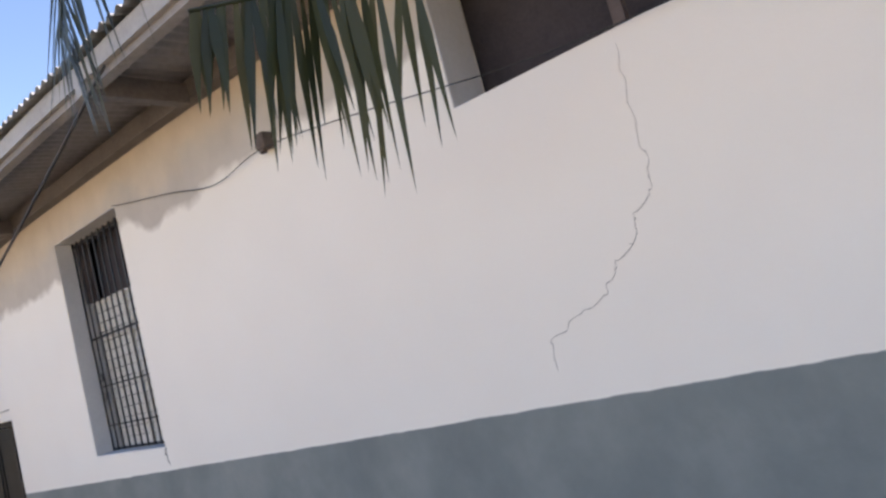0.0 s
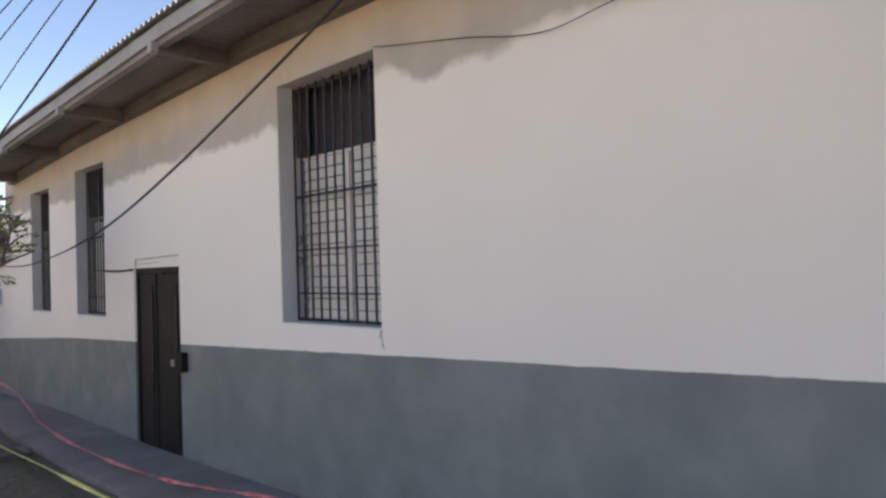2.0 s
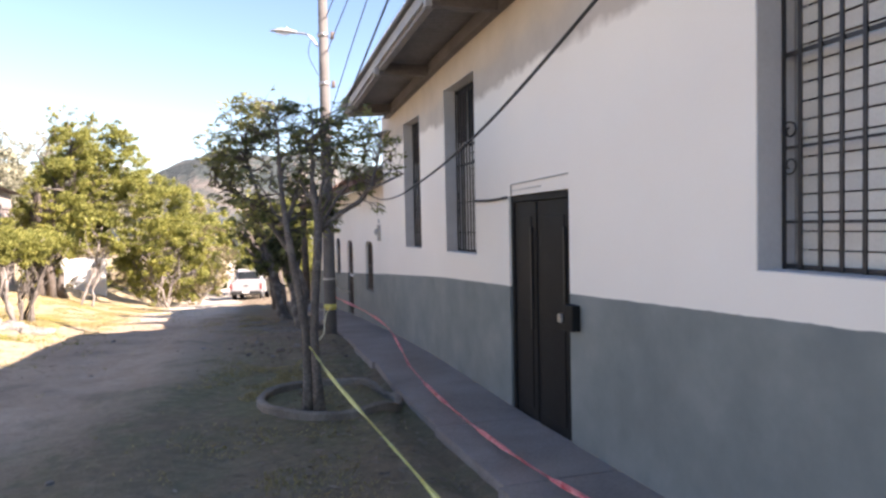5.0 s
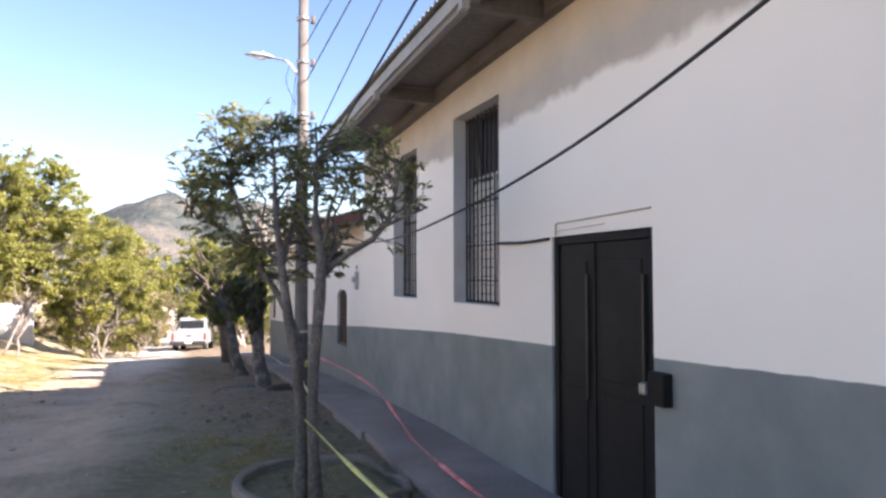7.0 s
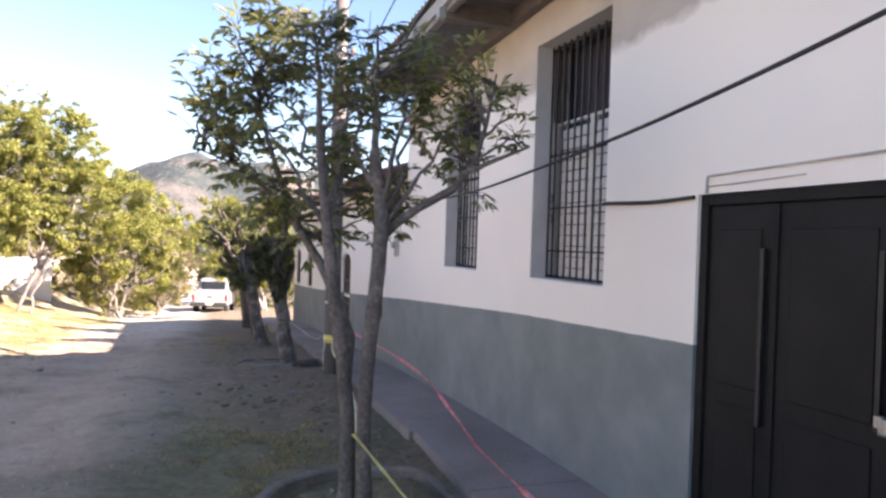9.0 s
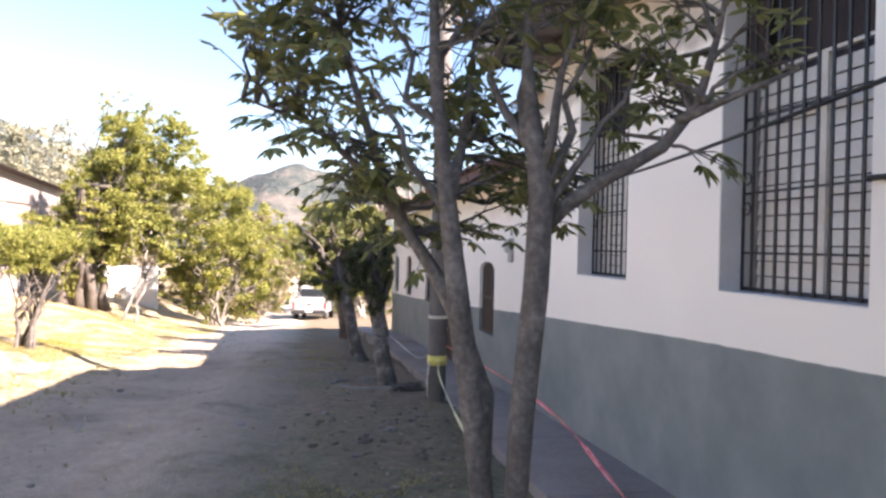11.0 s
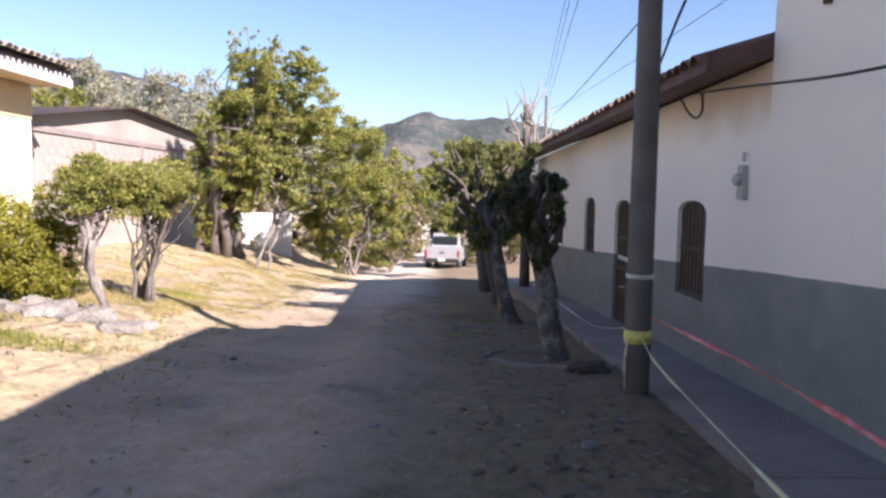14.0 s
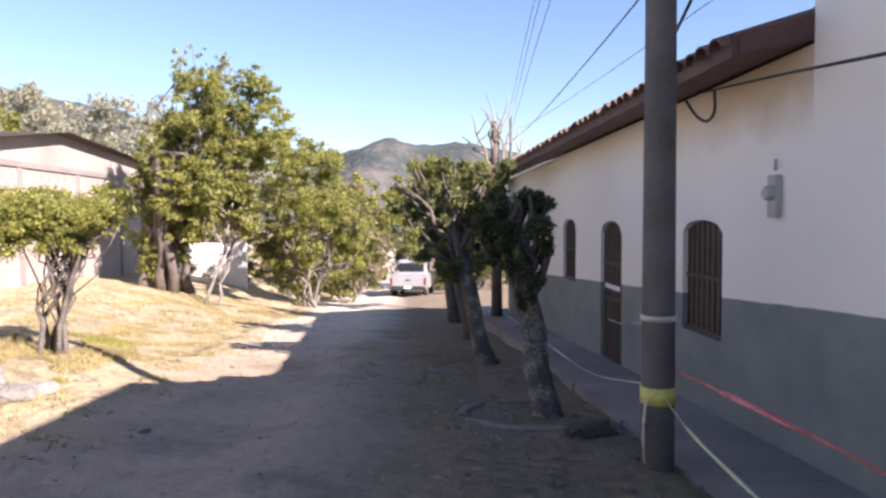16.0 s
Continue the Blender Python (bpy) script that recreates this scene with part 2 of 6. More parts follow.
TAPE_Y = plain("yellow_tape", (0.48, 0.42, 0.06), (0.72, 0.66, 0.22), 0.4, 9, 50, 0.1, 0.002)
TAPE_PALE = plain("faded_tape", (0.42, 0.40, 0.33), (0.60, 0.57, 0.48), 0.4, 9, 50, 0.1, 0.002)
TAPE_FADED = plain("faded_yellow_tape", (0.48, 0.44, 0.16), (0.64, 0.60, 0.40), 0.4, 9, 50, 0.1, 0.002)
TAPE_R = plain("red_tape", (0.48, 0.045, 0.055), (0.80, 0.30, 0.29), 0.4, 9, 50, 0.1, 0.002)
CARWHITE = plain("silver_white_body", (0.25, 0.25, 0.258), (0.31, 0.31, 0.318), 0.3, 1, 10, 0.02, 0.001)
PORCH_SHADE = plain("porch_shade_dark", (0.045, 0.042, 0.05), (0.085, 0.08, 0.09), 0.9, 2.0, 30, 0.3)
TYRE = plain("tyre_rubber", (0.012, 0.012, 0.012), (0.03, 0.03, 0.03), 0.8)
REDLAMP = plain("red_lamp", (0.16, 0.02, 0.02), (0.24, 0.035, 0.035), 0.3)


def glass(name, tint, rough=0.05):
    m, t, b = nodes_of(name)
    b.inputs["Base Color"].default_value, b.inputs["Roughness"].default_value = (*tint, 1), rough
    return m


CARGLASS = glass("car_glass", (0.02, 0.025, 0.03))
LAMPGLASS = glass("lamp_glass", (0.75, 0.77, 0.78), 0.2)


def ground_material():
    """Trodden dirt road, dry lawn, green patches, darker litter along the pavement; some sun and shade on the road is
    in the colour.
    """
    m, t, b = nodes_of("dirt_and_dry_grass")
    c = coords_of(t)
    sep = t.nodes.new("ShaderNodeSeparateXYZ")
    t.links.new(c, sep.inputs[0])
    x, y = sep.outputs[0], sep.outputs[1]
    big, mid, small, tiny = tex_noise(t, c, 0.35, 4.0), tex_noise(t, c, 1.6, 6.0, 0.65), tex_noise(t, c, 9.0, 6.0, 0.7), tex_noise(t, c, 60.0, 4.0)
    road = ramp(t, calc(t, "ADD", calc(t, "MULTIPLY", mid, 0.6), calc(t, "MULTIPLY", small, 0.4)),
                [(0.33, (0.33, 0.245, 0.172)), (0.5, (0.45, 0.345, 0.245)), (0.67, (0.57, 0.455, 0.34))])
    road = mixc(t, ramp(t, tex_noise(t, c, 0.8, 7.0, 0.7), [(0.50, (0, 0, 0)), (0.64, (0.62,) * 3)]), road, (0.155, 0.125, 0.095))
    road = mixc(t, ramp(t, tex_noise(t, c, 4.5, 7.0, 0.75), [(0.56, (0, 0, 0)), (0.70, (0.5,) * 3)]), road, (0.125, 0.105, 0.08))
    # far road: pale dust, lightened further to carry the glare of the sun
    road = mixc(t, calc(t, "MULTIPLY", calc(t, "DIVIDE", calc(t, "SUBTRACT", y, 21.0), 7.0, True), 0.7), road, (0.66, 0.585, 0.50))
    lawn = ramp(t, calc(t, "ADD", calc(t, "MULTIPLY", mid, 0.5), calc(t, "MULTIPLY", small, 0.5)),
                [(0.33, (0.265, 0.20, 0.118)), (0.5, (0.425, 0.34, 0.208)), (0.67, (0.57, 0.475, 0.315))])
    green = ramp(t, small, [(0.35, (0.13, 0.13, 0.05)), (0.65, (0.24, 0.225, 0.09))])
    lawn = mixc(t, ramp(t, tex_noise(t, c, 3.1, 7.0, 0.75), [(0.52, (0, 0, 0)), (0.62, (0.7,) * 3)]), lawn, (0.17, 0.118, 0.075))
    lawn = mixc(t, ramp(t, tex_noise(t, c, 14.0, 6.0, 0.8), [(0.55, (0, 0, 0)), (0.68, (0.6,) * 3)]), lawn, (0.13, 0.095, 0.06))
    strip = calc(t, "SUBTRACT", 1.0, calc(t, "DIVIDE", calc(t, "ABSOLUTE", calc(t, "ADD", calc(t, "SUBTRACT", y, 16.35), calc(t, "MULTIPLY", calc(t, "SUBTRACT", mid, 0.5), 1.6))), 0.62), True)
    strip = calc(t, "MULTIPLY", strip, calc(t, "MULTIPLY", calc(t, "SUBTRACT", -3.4, x), 1.0, True), True)
    lawn = mixc(t, calc(t, "MULTIPLY", strip, 1.5, True), lawn, ramp(t, small, [(0.35, (0.17, 0.17, 0.035)), (0.65, (0.33, 0.31, 0.085))]))
    lawn = mixc(t, ramp(t, mid, [(0.53, (0, 0, 0)), (0.66, (0.75,) * 3)]), lawn, green)
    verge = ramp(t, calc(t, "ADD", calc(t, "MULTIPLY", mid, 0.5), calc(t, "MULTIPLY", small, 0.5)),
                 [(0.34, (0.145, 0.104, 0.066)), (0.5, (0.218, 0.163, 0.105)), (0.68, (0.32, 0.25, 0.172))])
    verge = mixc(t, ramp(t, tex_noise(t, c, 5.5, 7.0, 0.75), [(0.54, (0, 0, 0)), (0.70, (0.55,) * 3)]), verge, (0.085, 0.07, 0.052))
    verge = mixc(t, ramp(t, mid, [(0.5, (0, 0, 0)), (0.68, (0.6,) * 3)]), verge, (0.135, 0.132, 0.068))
    olive = ramp(t, small, [(0.35, (0.118, 0.112, 0.052)), (0.65, (0.212, 0.196, 0.10))])
    grassy = mixc(t, ramp(t, tex_noise(t, c, 0.55, 6.0, 0.7), [(0.36, (0.1,) * 3), (0.54, (0.9,) * 3)]), verge, olive)
    green_from = calc(t, "DIVIDE", calc(t, "SUBTRACT", calc(t, "ADD", calc(t, "MULTIPLY", mid, 3.0), y), 9.0), 3.0, True)
    green_to = calc(t, "DIVIDE", calc(t, "SUBTRACT", calc(t, "ADD", calc(t, "MULTIPLY", mid, 3.0), 14.3), y), 3.5, True)
    verge = mixc(t, calc(t, "MULTIPLY", green_from, green_to), verge, grassy)
    wobble = calc(t, "MULTIPLY", calc(t, "SUBTRACT", mid, 0.5), 2.2)
    left = calc(t, "MULTIPLY", calc(t, "SUBTRACT", calc(t, "ADD", wobble, -2.1), x), 1.6, True)
    # verge tone widens below y 13, also darkening the road that lies in shade
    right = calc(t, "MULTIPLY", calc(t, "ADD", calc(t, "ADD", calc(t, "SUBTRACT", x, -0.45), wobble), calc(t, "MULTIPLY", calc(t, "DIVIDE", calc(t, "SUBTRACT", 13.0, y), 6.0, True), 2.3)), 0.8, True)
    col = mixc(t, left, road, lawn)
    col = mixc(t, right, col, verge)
    col = mixc(t, 1.0, col, ramp(t, tiny, [(0.3, (0.82,) * 3), (0.7, (1.1,) * 3)]), "MULTIPLY")
    t.links.new(col, b.inputs["Base Color"])
    b.inputs["Roughness"].default_value = 0.95
    relief(t, b, calc(t, "ADD", small, calc(t, "MULTIPLY", tiny, 0.3)), 0.85, 0.05)
    return m


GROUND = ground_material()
HILL = plain("scrub_hill", (0.022, 0.034, 0.036), (0.135, 0.118, 0.102), 0.95, 0.03, 0.2, 0.9, 3.0, mid=(0.046, 0.058, 0.054))


# ---- building blocks ----
def part(name, bm, material, parent=None, label=""):
    me = bpy.data.meshes.new(name)
    bm.normal_update()
    bm.to_mesh(me)
    bm.free()
    return finish(name, me, material, parent, label)


def finish(name, me, material, parent=None, label=""):
    for m in material if isinstance(material, (list, tuple)) else (material,):
        me.materials.append(m)
    ob = new(name, me)
    if parent is not None:
        ob.parent = parent
    if label:
        ob["label"] = label
    return ob


def thing(name, at, label, category, group="", kind=""):
    e = new(name)
    e.location = at
    e.empty_display_size = 0.05
    return tagged(e, label, category, group, kind)


def add_box(bm, lo, hi, bevel=0.0):
    r = bmesh.ops.create_cube(bm, size=1.0)
    vs = r["verts"]
    lo, hi = Vector(lo), Vector(hi)
    for v in vs:
        v.co = Vector((lo[i] + (v.co[i] + 0.5) * (hi[i] - lo[i]) for i in range(3)))
    if bevel:
        es = list({e for v in vs for e in v.link_edges})
        bmesh.ops.bevel(bm, geom=es, offset=bevel, segments=2, affect="EDGES", profile=0.6)
    return bm


def box(lo, hi, bevel=0.0):
    return add_box(bmesh.new(), lo, hi, bevel)


def tube(points, radii, sides=8, bm=None, wobble=0.0, rnd=None):
    """A tapered tube along points."""
    bm = bm or bmesh.new()
    pts = [Vector(p) for p in points]
    rings = []
    up = Vector((0.3, 0.9, 0.2)).normalized()
    for i, p in enumerate(pts):
        d = (pts[min(i + 1, len(pts) - 1)] - pts[max(i - 1, 0)]).normalized()
        a = d.cross(up)
        if a.length < 0.05:
            a = d.cross(Vector((1, 0, 0)))
        a.normalize()
        b = d.cross(a)
        r = radii[i] if isinstance(radii, (list, tuple)) else radii
        ring = []
        for k in range(sides):
            w = 2 * math.pi * k / sides
            q = r * (1 + (rnd.uniform(-wobble, wobble) if rnd else 0))
            ring.append(bm.verts.new(p + a * math.cos(w) * q + b * math.sin(w) * q))
        rings.append(ring)
    for r0, r1 in zip(rings, rings[1:]):
        for k in range(sides):
            f = bm.faces.new((r0[k], r0[(k + 1) % sides], r1[(k + 1) % sides], r1[k]))
            f.smooth = True
    bm.faces.new(rings[0][::-1])
    bm.faces.new(rings[-1])
    return bm


def curve_points(ctrl, n):
    """A smooth line through the control points."""
    c = [Vector(p) for p in ctrl]
    c = [2 * c[0] - c[1]] + c + [2 * c[-1] - c[-2]]
    out = []
    for i in range(1, len(c) - 2):
        for k in range(n):
            u = k / n
            a, b, d, e = c[i - 1], c[i], c[i + 1], c[i + 2]
            out.append(0.5 * (2 * b + (d - a) * u + (2 * a - 5 * b + 4 * d - e) * u * u + (3 * b - a - 3 * d + e) * u ** 3))
    return out + [c[-2]]


def quads(name, verts, faces, material, parent=None, label="", smooth=False):
    me = bpy.data.meshes.new(name)
    me.from_pydata([tuple(v) for v in verts], [], faces)
    if smooth:
        me.polygons.foreach_set("use_smooth", [True] * len(me.polygons))
    me.update()
    return finish(name, me, material, parent, label)


def table(pairs):
    ys, zs = [p[0] for p in pairs], [p[1] for p in pairs]
    return lambda y: float(np.interp(y, ys, zs))


WX = 3.2          # face of the long wall
THICK = 0.32
END_TALL, END_LOW = 15.65, 28.3
walk_z = table([(-40, 0.9), (-10, 0.52), (1, 0.27), (5, 0.15), (7, 0.085), (8.4, 0.03), (9.6, 0.005), (12, 0.01), (14, -0.05), (16, -0.14), (18.3, -0.25), (20, -0.37), (25, -0.66), (30, -1.1), (43, -2.1), (60, -3.3)])
road_z = table([(-40, 1.0), (-10, 0.5), (0, 0.26), (5, 0.10), (8, 0.03), (11, -0.01), (13.5, -0.06), (15.6, -0.11), (17.2, -0.25), (20, -0.44), (24, -0.78), (30, -1.25), (43, -2.24), (60, -3.5), (90, -5.0), (140, -6.0), (5000, -6.0)])


def smooth01(u):
    u = min(max(u, 0.0), 1.0)
    return u * u * (3 - 2 * u)


def ground_z(x, y):
    bank = 0.42 + 0.75 * smooth01((y - 21) / 9) + 0.8 * smooth01((y - 31) / 14)
    z = road_z(y) + bank * smooth01((-1.9 - x) / (2.6 + 4.4 * smooth01((y - 19) / 9)))
    z += 0.03 * math.exp(-((x + 0.2) / 0.35) ** 2) - 0.025 * math.exp(-((x + 1.1) / 0.28) ** 2) - 0.025 * math.exp(-((x - 0.55) / 0.28) ** 2)
    if y < 16:
        z -= 0.11 * math.exp(-((x - 2.24) / 0.13) ** 2) * smooth01((15.2 - y) / 1.5)
    if abs(x) < 40 and abs(y) < 90:
        z += 0.045 * noise.noise((x * 0.7, y * 0.7, 0.0)) + 0.03 * noise.noise((x * 2.7, y * 2.7, 3.0))
    if 2.32 < x < 3.3:
        z = min(z, walk_z(y) - 0.05)
    return z


fascia_z = table([(-9, 3.95), (2, 3.80), (4.4, 3.86), (6.8, 3.88), (11.5, 3.77), (15.2, 3.61)])


# ---- ground ----
def lines(lo, hi, core_lo, core_hi, step, grow):
    a = list(np.arange(core_lo, core_hi + 1e-6, step))
    s, v = step, core_hi
    while v < hi:
        s *= grow
        v += s
        a.append(min(v, hi))
    s, v = step, core_lo
    while v > lo:
        s *= grow
        v -= s
        a.insert(0, max(v, lo))
    return a


def build_ground():
    xs = lines(-2500, 2500, -9, 3.4, 0.2, 1.35)
    ys = lines(-2500, 2500, -3, 34, 0.22, 1.3)
    vs = [(x, y, ground_z(x, y)) for y in ys for x in xs]
    n = len(xs)
    fs = [(j * n + i, j * n + i + 1, (j + 1) * n + i + 1, (j + 1) * n + i) for j in range(len(ys) - 1) for i in range(n - 1)]
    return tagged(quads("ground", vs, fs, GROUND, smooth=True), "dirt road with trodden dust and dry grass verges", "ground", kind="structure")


build_ground()

# concrete pavement along the house wall, in slabs
pavement = thing("pavement", (0, 0, 0), "grey concrete footpath along the painted wall", "pavement", kind="structure")
rnd = random.Random(5)
y = -9.0
while y < 32:
    y1 = y + 1.52
    bm = bmesh.new()
    z0, z1 = walk_z(y), walk_z(y1)
    e0, e1 = 2.33 + rnd.uniform(-0.03, 0.03), 2.33 + rnd.uniform(-0.03, 0.03)
    t = [bm.verts.new(p) for p in ((e0, y + 0.0015, z0), (WX + 0.02, y + 0.0015, z0), (WX + 0.02, y1 - 0.0015, z1), (e1, y1 - 0.0015, z1))]
    u = [bm.verts.new(p) for p in ((e0, y + 0.0015, z0 - 0.5), (WX + 0.02, y + 0.0015, z0 - 0.5), (WX + 0.02, y1 - 0.0015, z1 - 0.5), (e1, y1 - 0.0015, z1 - 0.5))]
    bm.faces.new(t)
    for k in range(4):
        bm.faces.new((u[k], u[(k + 1) % 4], t[(k + 1) % 4], t[k]))
    bmesh.ops.bevel(bm, geom=[e for e in bm.edges if all(v in t for v in e.verts)], offset=0.006, segments=2, affect="EDGES")
    part("slab", bm, CONCRETE, pavement)
    y = y1


# ---- walls with openings ----
def wall_mesh(y0, y1, bottom, top, holes, x0=WX, thick=THICK):
    """holes: (ya, yb, sill, head, rise): rise > 0 gives a flat arch."""
    cuts = {y0, y1}
    for a, b, s, h, r in holes:
        cuts |= {a + (b - a) * k / (10 if r else 1) for k in range((10 if r else 1) + 1)}
    v = y0
    while v < y1:
        if not any(a < v < b for a, b, *_ in holes):
            cuts.add(v)
        v += 1.1
    cuts = sorted(cuts)
    bm = bmesh.new()

    def block(ya, yb, za, zb, zc, zd):
        """za, zb: bottom at ya and yb; zc, zd: top at ya and yb."""
        p = [bm.verts.new(q) for q in ((x0, ya, za), (x0, yb, zb), (x0, yb, zd), (x0, ya, zc), (x0 + thick, ya, za), (x0 + thick, yb, zb), (x0 + thick, yb, zd), (x0 + thick, ya, zc))]
        for f in ((0, 3, 2, 1), (4, 5, 6, 7), (0, 1, 5, 4), (2, 3, 7, 6), (0, 4, 7, 3), (1, 2, 6, 5)):
            bm.faces.new([p[k] for k in f])

    for ya, yb in zip(cuts, cuts[1:]):
        if yb - ya < 1e-5:
            continue
        hole = [h for h in holes if h[0] - 1e-6 <= ya and yb <= h[1] + 1e-6]
        if not hole:
            block(ya, yb, bottom(ya), bottom(yb), top(ya), top(yb))
        else:
            a, b, s, h, r = hole[0]
            def head(q):
                return h - r * (1 - math.sqrt(max(0.0, 1 - ((q - (a + b) / 2) / ((b - a) / 2)) ** 2))) if r else h
            block(ya, yb, bottom(ya), bottom(yb), s, s)
            block(ya, yb, head(ya), head(yb), top(ya), top(yb))
    bmesh.ops.remove_doubles(bm, verts=bm.verts, dist=0.0002)
    return bm


W1, W2, W3 = (5.10, 6.40, 1.522, 3.535), (10.59, 11.735, 1.442, 3.457), (12.97, 13.98, 1.442, 3.365)
W0 = (-0.10, 1.56, 2.963, 3.64)
DOOR = (8.40, 9.637, -0.02, 2.045)
ARCHES = [(16.86, 17.65, 0.45, 1.475, 0.11), (19.44, 20.30, -0.38, 1.45, 0.16), (21.62, 22.42, 0.50, 1.47, 0.13), (24.50, 25.30, 0.42, 1.42, 0.13), (26.90, 27.65, 0.35, 1.38, 0.13)]
wall_top = lambda y: fascia_z(y) + 0.12
wall_tall = part("wall_tall", wall_mesh(-9.0, END_TALL, lambda y: walk_z(y) - 0.5, wall_top, [(*W0, 0), (*W1, 0), (*DOOR[:2], DOOR[2] - 0.02, DOOR[3], 0), (*W2, 0), (*W3, 0)]), WALL_TALL)
tagged(wall_tall, "white plaster house wall with slate grey dado, bare tan plaster under the eave", "wall", kind="structure")
low_top = table([(15.6, 2.62), (END_LOW, 2.44)])
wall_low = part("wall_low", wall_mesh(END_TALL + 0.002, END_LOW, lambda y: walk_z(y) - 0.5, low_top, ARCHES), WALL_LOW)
tagged(wall_low, "low white plaster wall with slate grey dado and arched openings", "wall", kind="structure")


def side_wall(name, y, xa, xb, zlo, ztop, material, label):
    """A gable wall across the house: ztop is a list of (x, z)."""
    bm = bmesh.new()
    ring = [(xa, zlo), (xb, zlo)] + ztop
    f0 = [bm.verts.new((x, y, z)) for x, z in ring]
    f1 = [bm.verts.new((x, y + 0.3, z)) for x, z in ring]
    bm.faces.new(f0)
    bm.faces.new(f1[::-1])
    for k in range(len(ring)):
        q = (k + 1) % len(ring)
        bm.faces.new((f0[k], f1[k], f1[q], f0[q]))
    bmesh.ops.recalc_face_normals(bm, faces=bm.faces)
    return tagged(part(name, bm, material), label, "wall", kind="structure")


XR = 11.2
side_wall("wall_gable_far", END_TALL - 0.304, WX + THICK + 0.002, XR, -1.2, [(XR, 3.6), (7.2, 4.75), (WX + THICK + 0.002, 3.7)], WALL_LOW, "white plaster gable end of the tall house")
side_wall("wall_gable_near", -9.0, WX + THICK + 0.002, XR, -1.2, [(XR, 3.9), (7.2, 5.05), (WX + THICK + 0.002, 4.05)], WALL_LOW, "white plaster gable end of the tall house")
side_wall("wall_low_end", END_LOW - 0.304, WX + THICK + 0.002, XR, -2.0, [(XR, 2.5), (7.2, 3.9), (WX + THICK + 0.002, 2.4)], WALL_LOW, "white plaster end wall of the low house")
tagged(part("wall_back", box((XR, -9.0, -2.0), (XR + 0.3, END_LOW, 2.4)), WALL_LOW), "plain white plaster back wall", "wall", kind="structure")
# unseen inner walls, added to keep the rooms behind the openings dark
tagged(part("room_partition", box((WX + 0.9, -8.6, -0.5), (WX + 1.0, END_LOW - 0.4, 2.3)), ROOM), "unseen brown inner wall closing off the dark rooms", "wall", kind="structure")
tagged(part("room_partition", box((WX + 0.9, -8.6, 2.3), (WX + 1.0, END_TALL - 0.4, 3.6)), ROOM), "unseen brown inner wall closing off the dark rooms", "wall", kind="structure")


# ---- roofs ----
def corrugated(y0, y1, x0, x1, zf, rise, pitch, amp):
    n = int((y1 - y0) / pitch * 8)
    vs, fs = [], []
    for i in range(n + 1):
        y = y0 + (y1 - y0) * i / n
        w = amp * math.sin(2 * math.pi * (y - y0) / pitch)
        vs += [(x0, y, zf(y) + w), (x1, y, zf(y) + rise + w)]
    fs = [(2 * i, 2 * i + 1, 2 * i + 3, 2 * i + 2) for i in range(n)]
    return vs, fs


roof_tall = thing("roof_tall", (0, 0, 0), "corrugated zinc sheet roof with pale fascia and boxed eave", "roof", kind="structure")
vs, fs = corrugated(-9.4, 15.05, 2.36, 7.2, lambda y: fascia_z(y) + 0.185, 0.95, 0.105, 0.018)
quads("zinc_sheet", vs, fs, ZINC, roof_tall, smooth=True)
vs, fs = corrugated(-9.4, 15.05, 7.2, XR + 0.5, lambda y: fascia_z(y) + 1.14, -1.0, 0.105, 0.018)
quads("zinc_sheet", vs, fs, ZINC, roof_tall, smooth=True)


def slanted(y0, y1, xa, xb, za, zb, h, material, name, parent, label=""):
    """A board along y whose height follows the eave: za, zb functions of y for its bottom at xa and xb; h: its depth."""
    bm = bmesh.new()
    ring = []
    for y in (y0, y1):
        ring.append([bm.verts.new(p) for p in ((xa, y, za(y)), (xb, y, zb(y)), (xb, y, zb(y) + h), (xa, y, za(y) + h))])
    a, b = ring
    for k in range(4):
        q = (k + 1) % 4
        bm.faces.new((a[k], a[q], b[q], b[k]))
    bm.faces.new(a[::-1])
    bm.faces.new(b)
    bmesh.ops.recalc_face_normals(bm, faces=bm.faces)
    return part(name, bm, material, parent, label)


EAVE_BREAKS = (-9.3, 2.0, 4.4, 6.8, 11.5, 15.0)
for ya, yb in zip(EAVE_BREAKS, EAVE_BREAKS[1:]):
    slanted(ya, yb, 2.42, 2.455, lambda y: fascia_z(y) + 0.045, lambda y: fascia_z(y) + 0.045, 0.115, FASCIA, "fascia", roof_tall, "weathered pale grey fascia board")
    slanted(ya, yb, 2.456, 2.53, fascia_z, fascia_z, 0.075, SOFFIT, "eave_purlin", roof_tall, "dark steel eave purlin")
    slanted(ya, yb, WX - 0.10, WX - 0.003, lambda y: fascia_z(y) - 0.005, lambda y: fascia_z(y) - 0.005, 0.13, EAVE_STEEL, "wall_plate", roof_tall, "dark grey wall plate under the eave")
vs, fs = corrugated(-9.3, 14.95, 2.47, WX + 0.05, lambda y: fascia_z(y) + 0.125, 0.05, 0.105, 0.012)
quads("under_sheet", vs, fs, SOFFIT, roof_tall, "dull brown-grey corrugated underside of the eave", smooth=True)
for y in (-6.2, -2.8, 0.4, 3.6, 7.05, 9.6, 12.1, 14.4):
    bm = bmesh.new()
    add_box(bm, (2.462, y - 0.045, fascia_z(y) - 0.045), (WX - 0.102, y + 0.045, fascia_z(y) + 0.10), 0.006)
    rafter = part("rafter", bm, EAVE_STEEL, roof_tall)
    part("rafter_end", box((2.395, y - 0.04, fascia_z(y) - 0.05), (2.46, y + 0.04, fascia_z(y) + 0.043), 0.006), FASCIA, rafter, "pale painted rafter end")
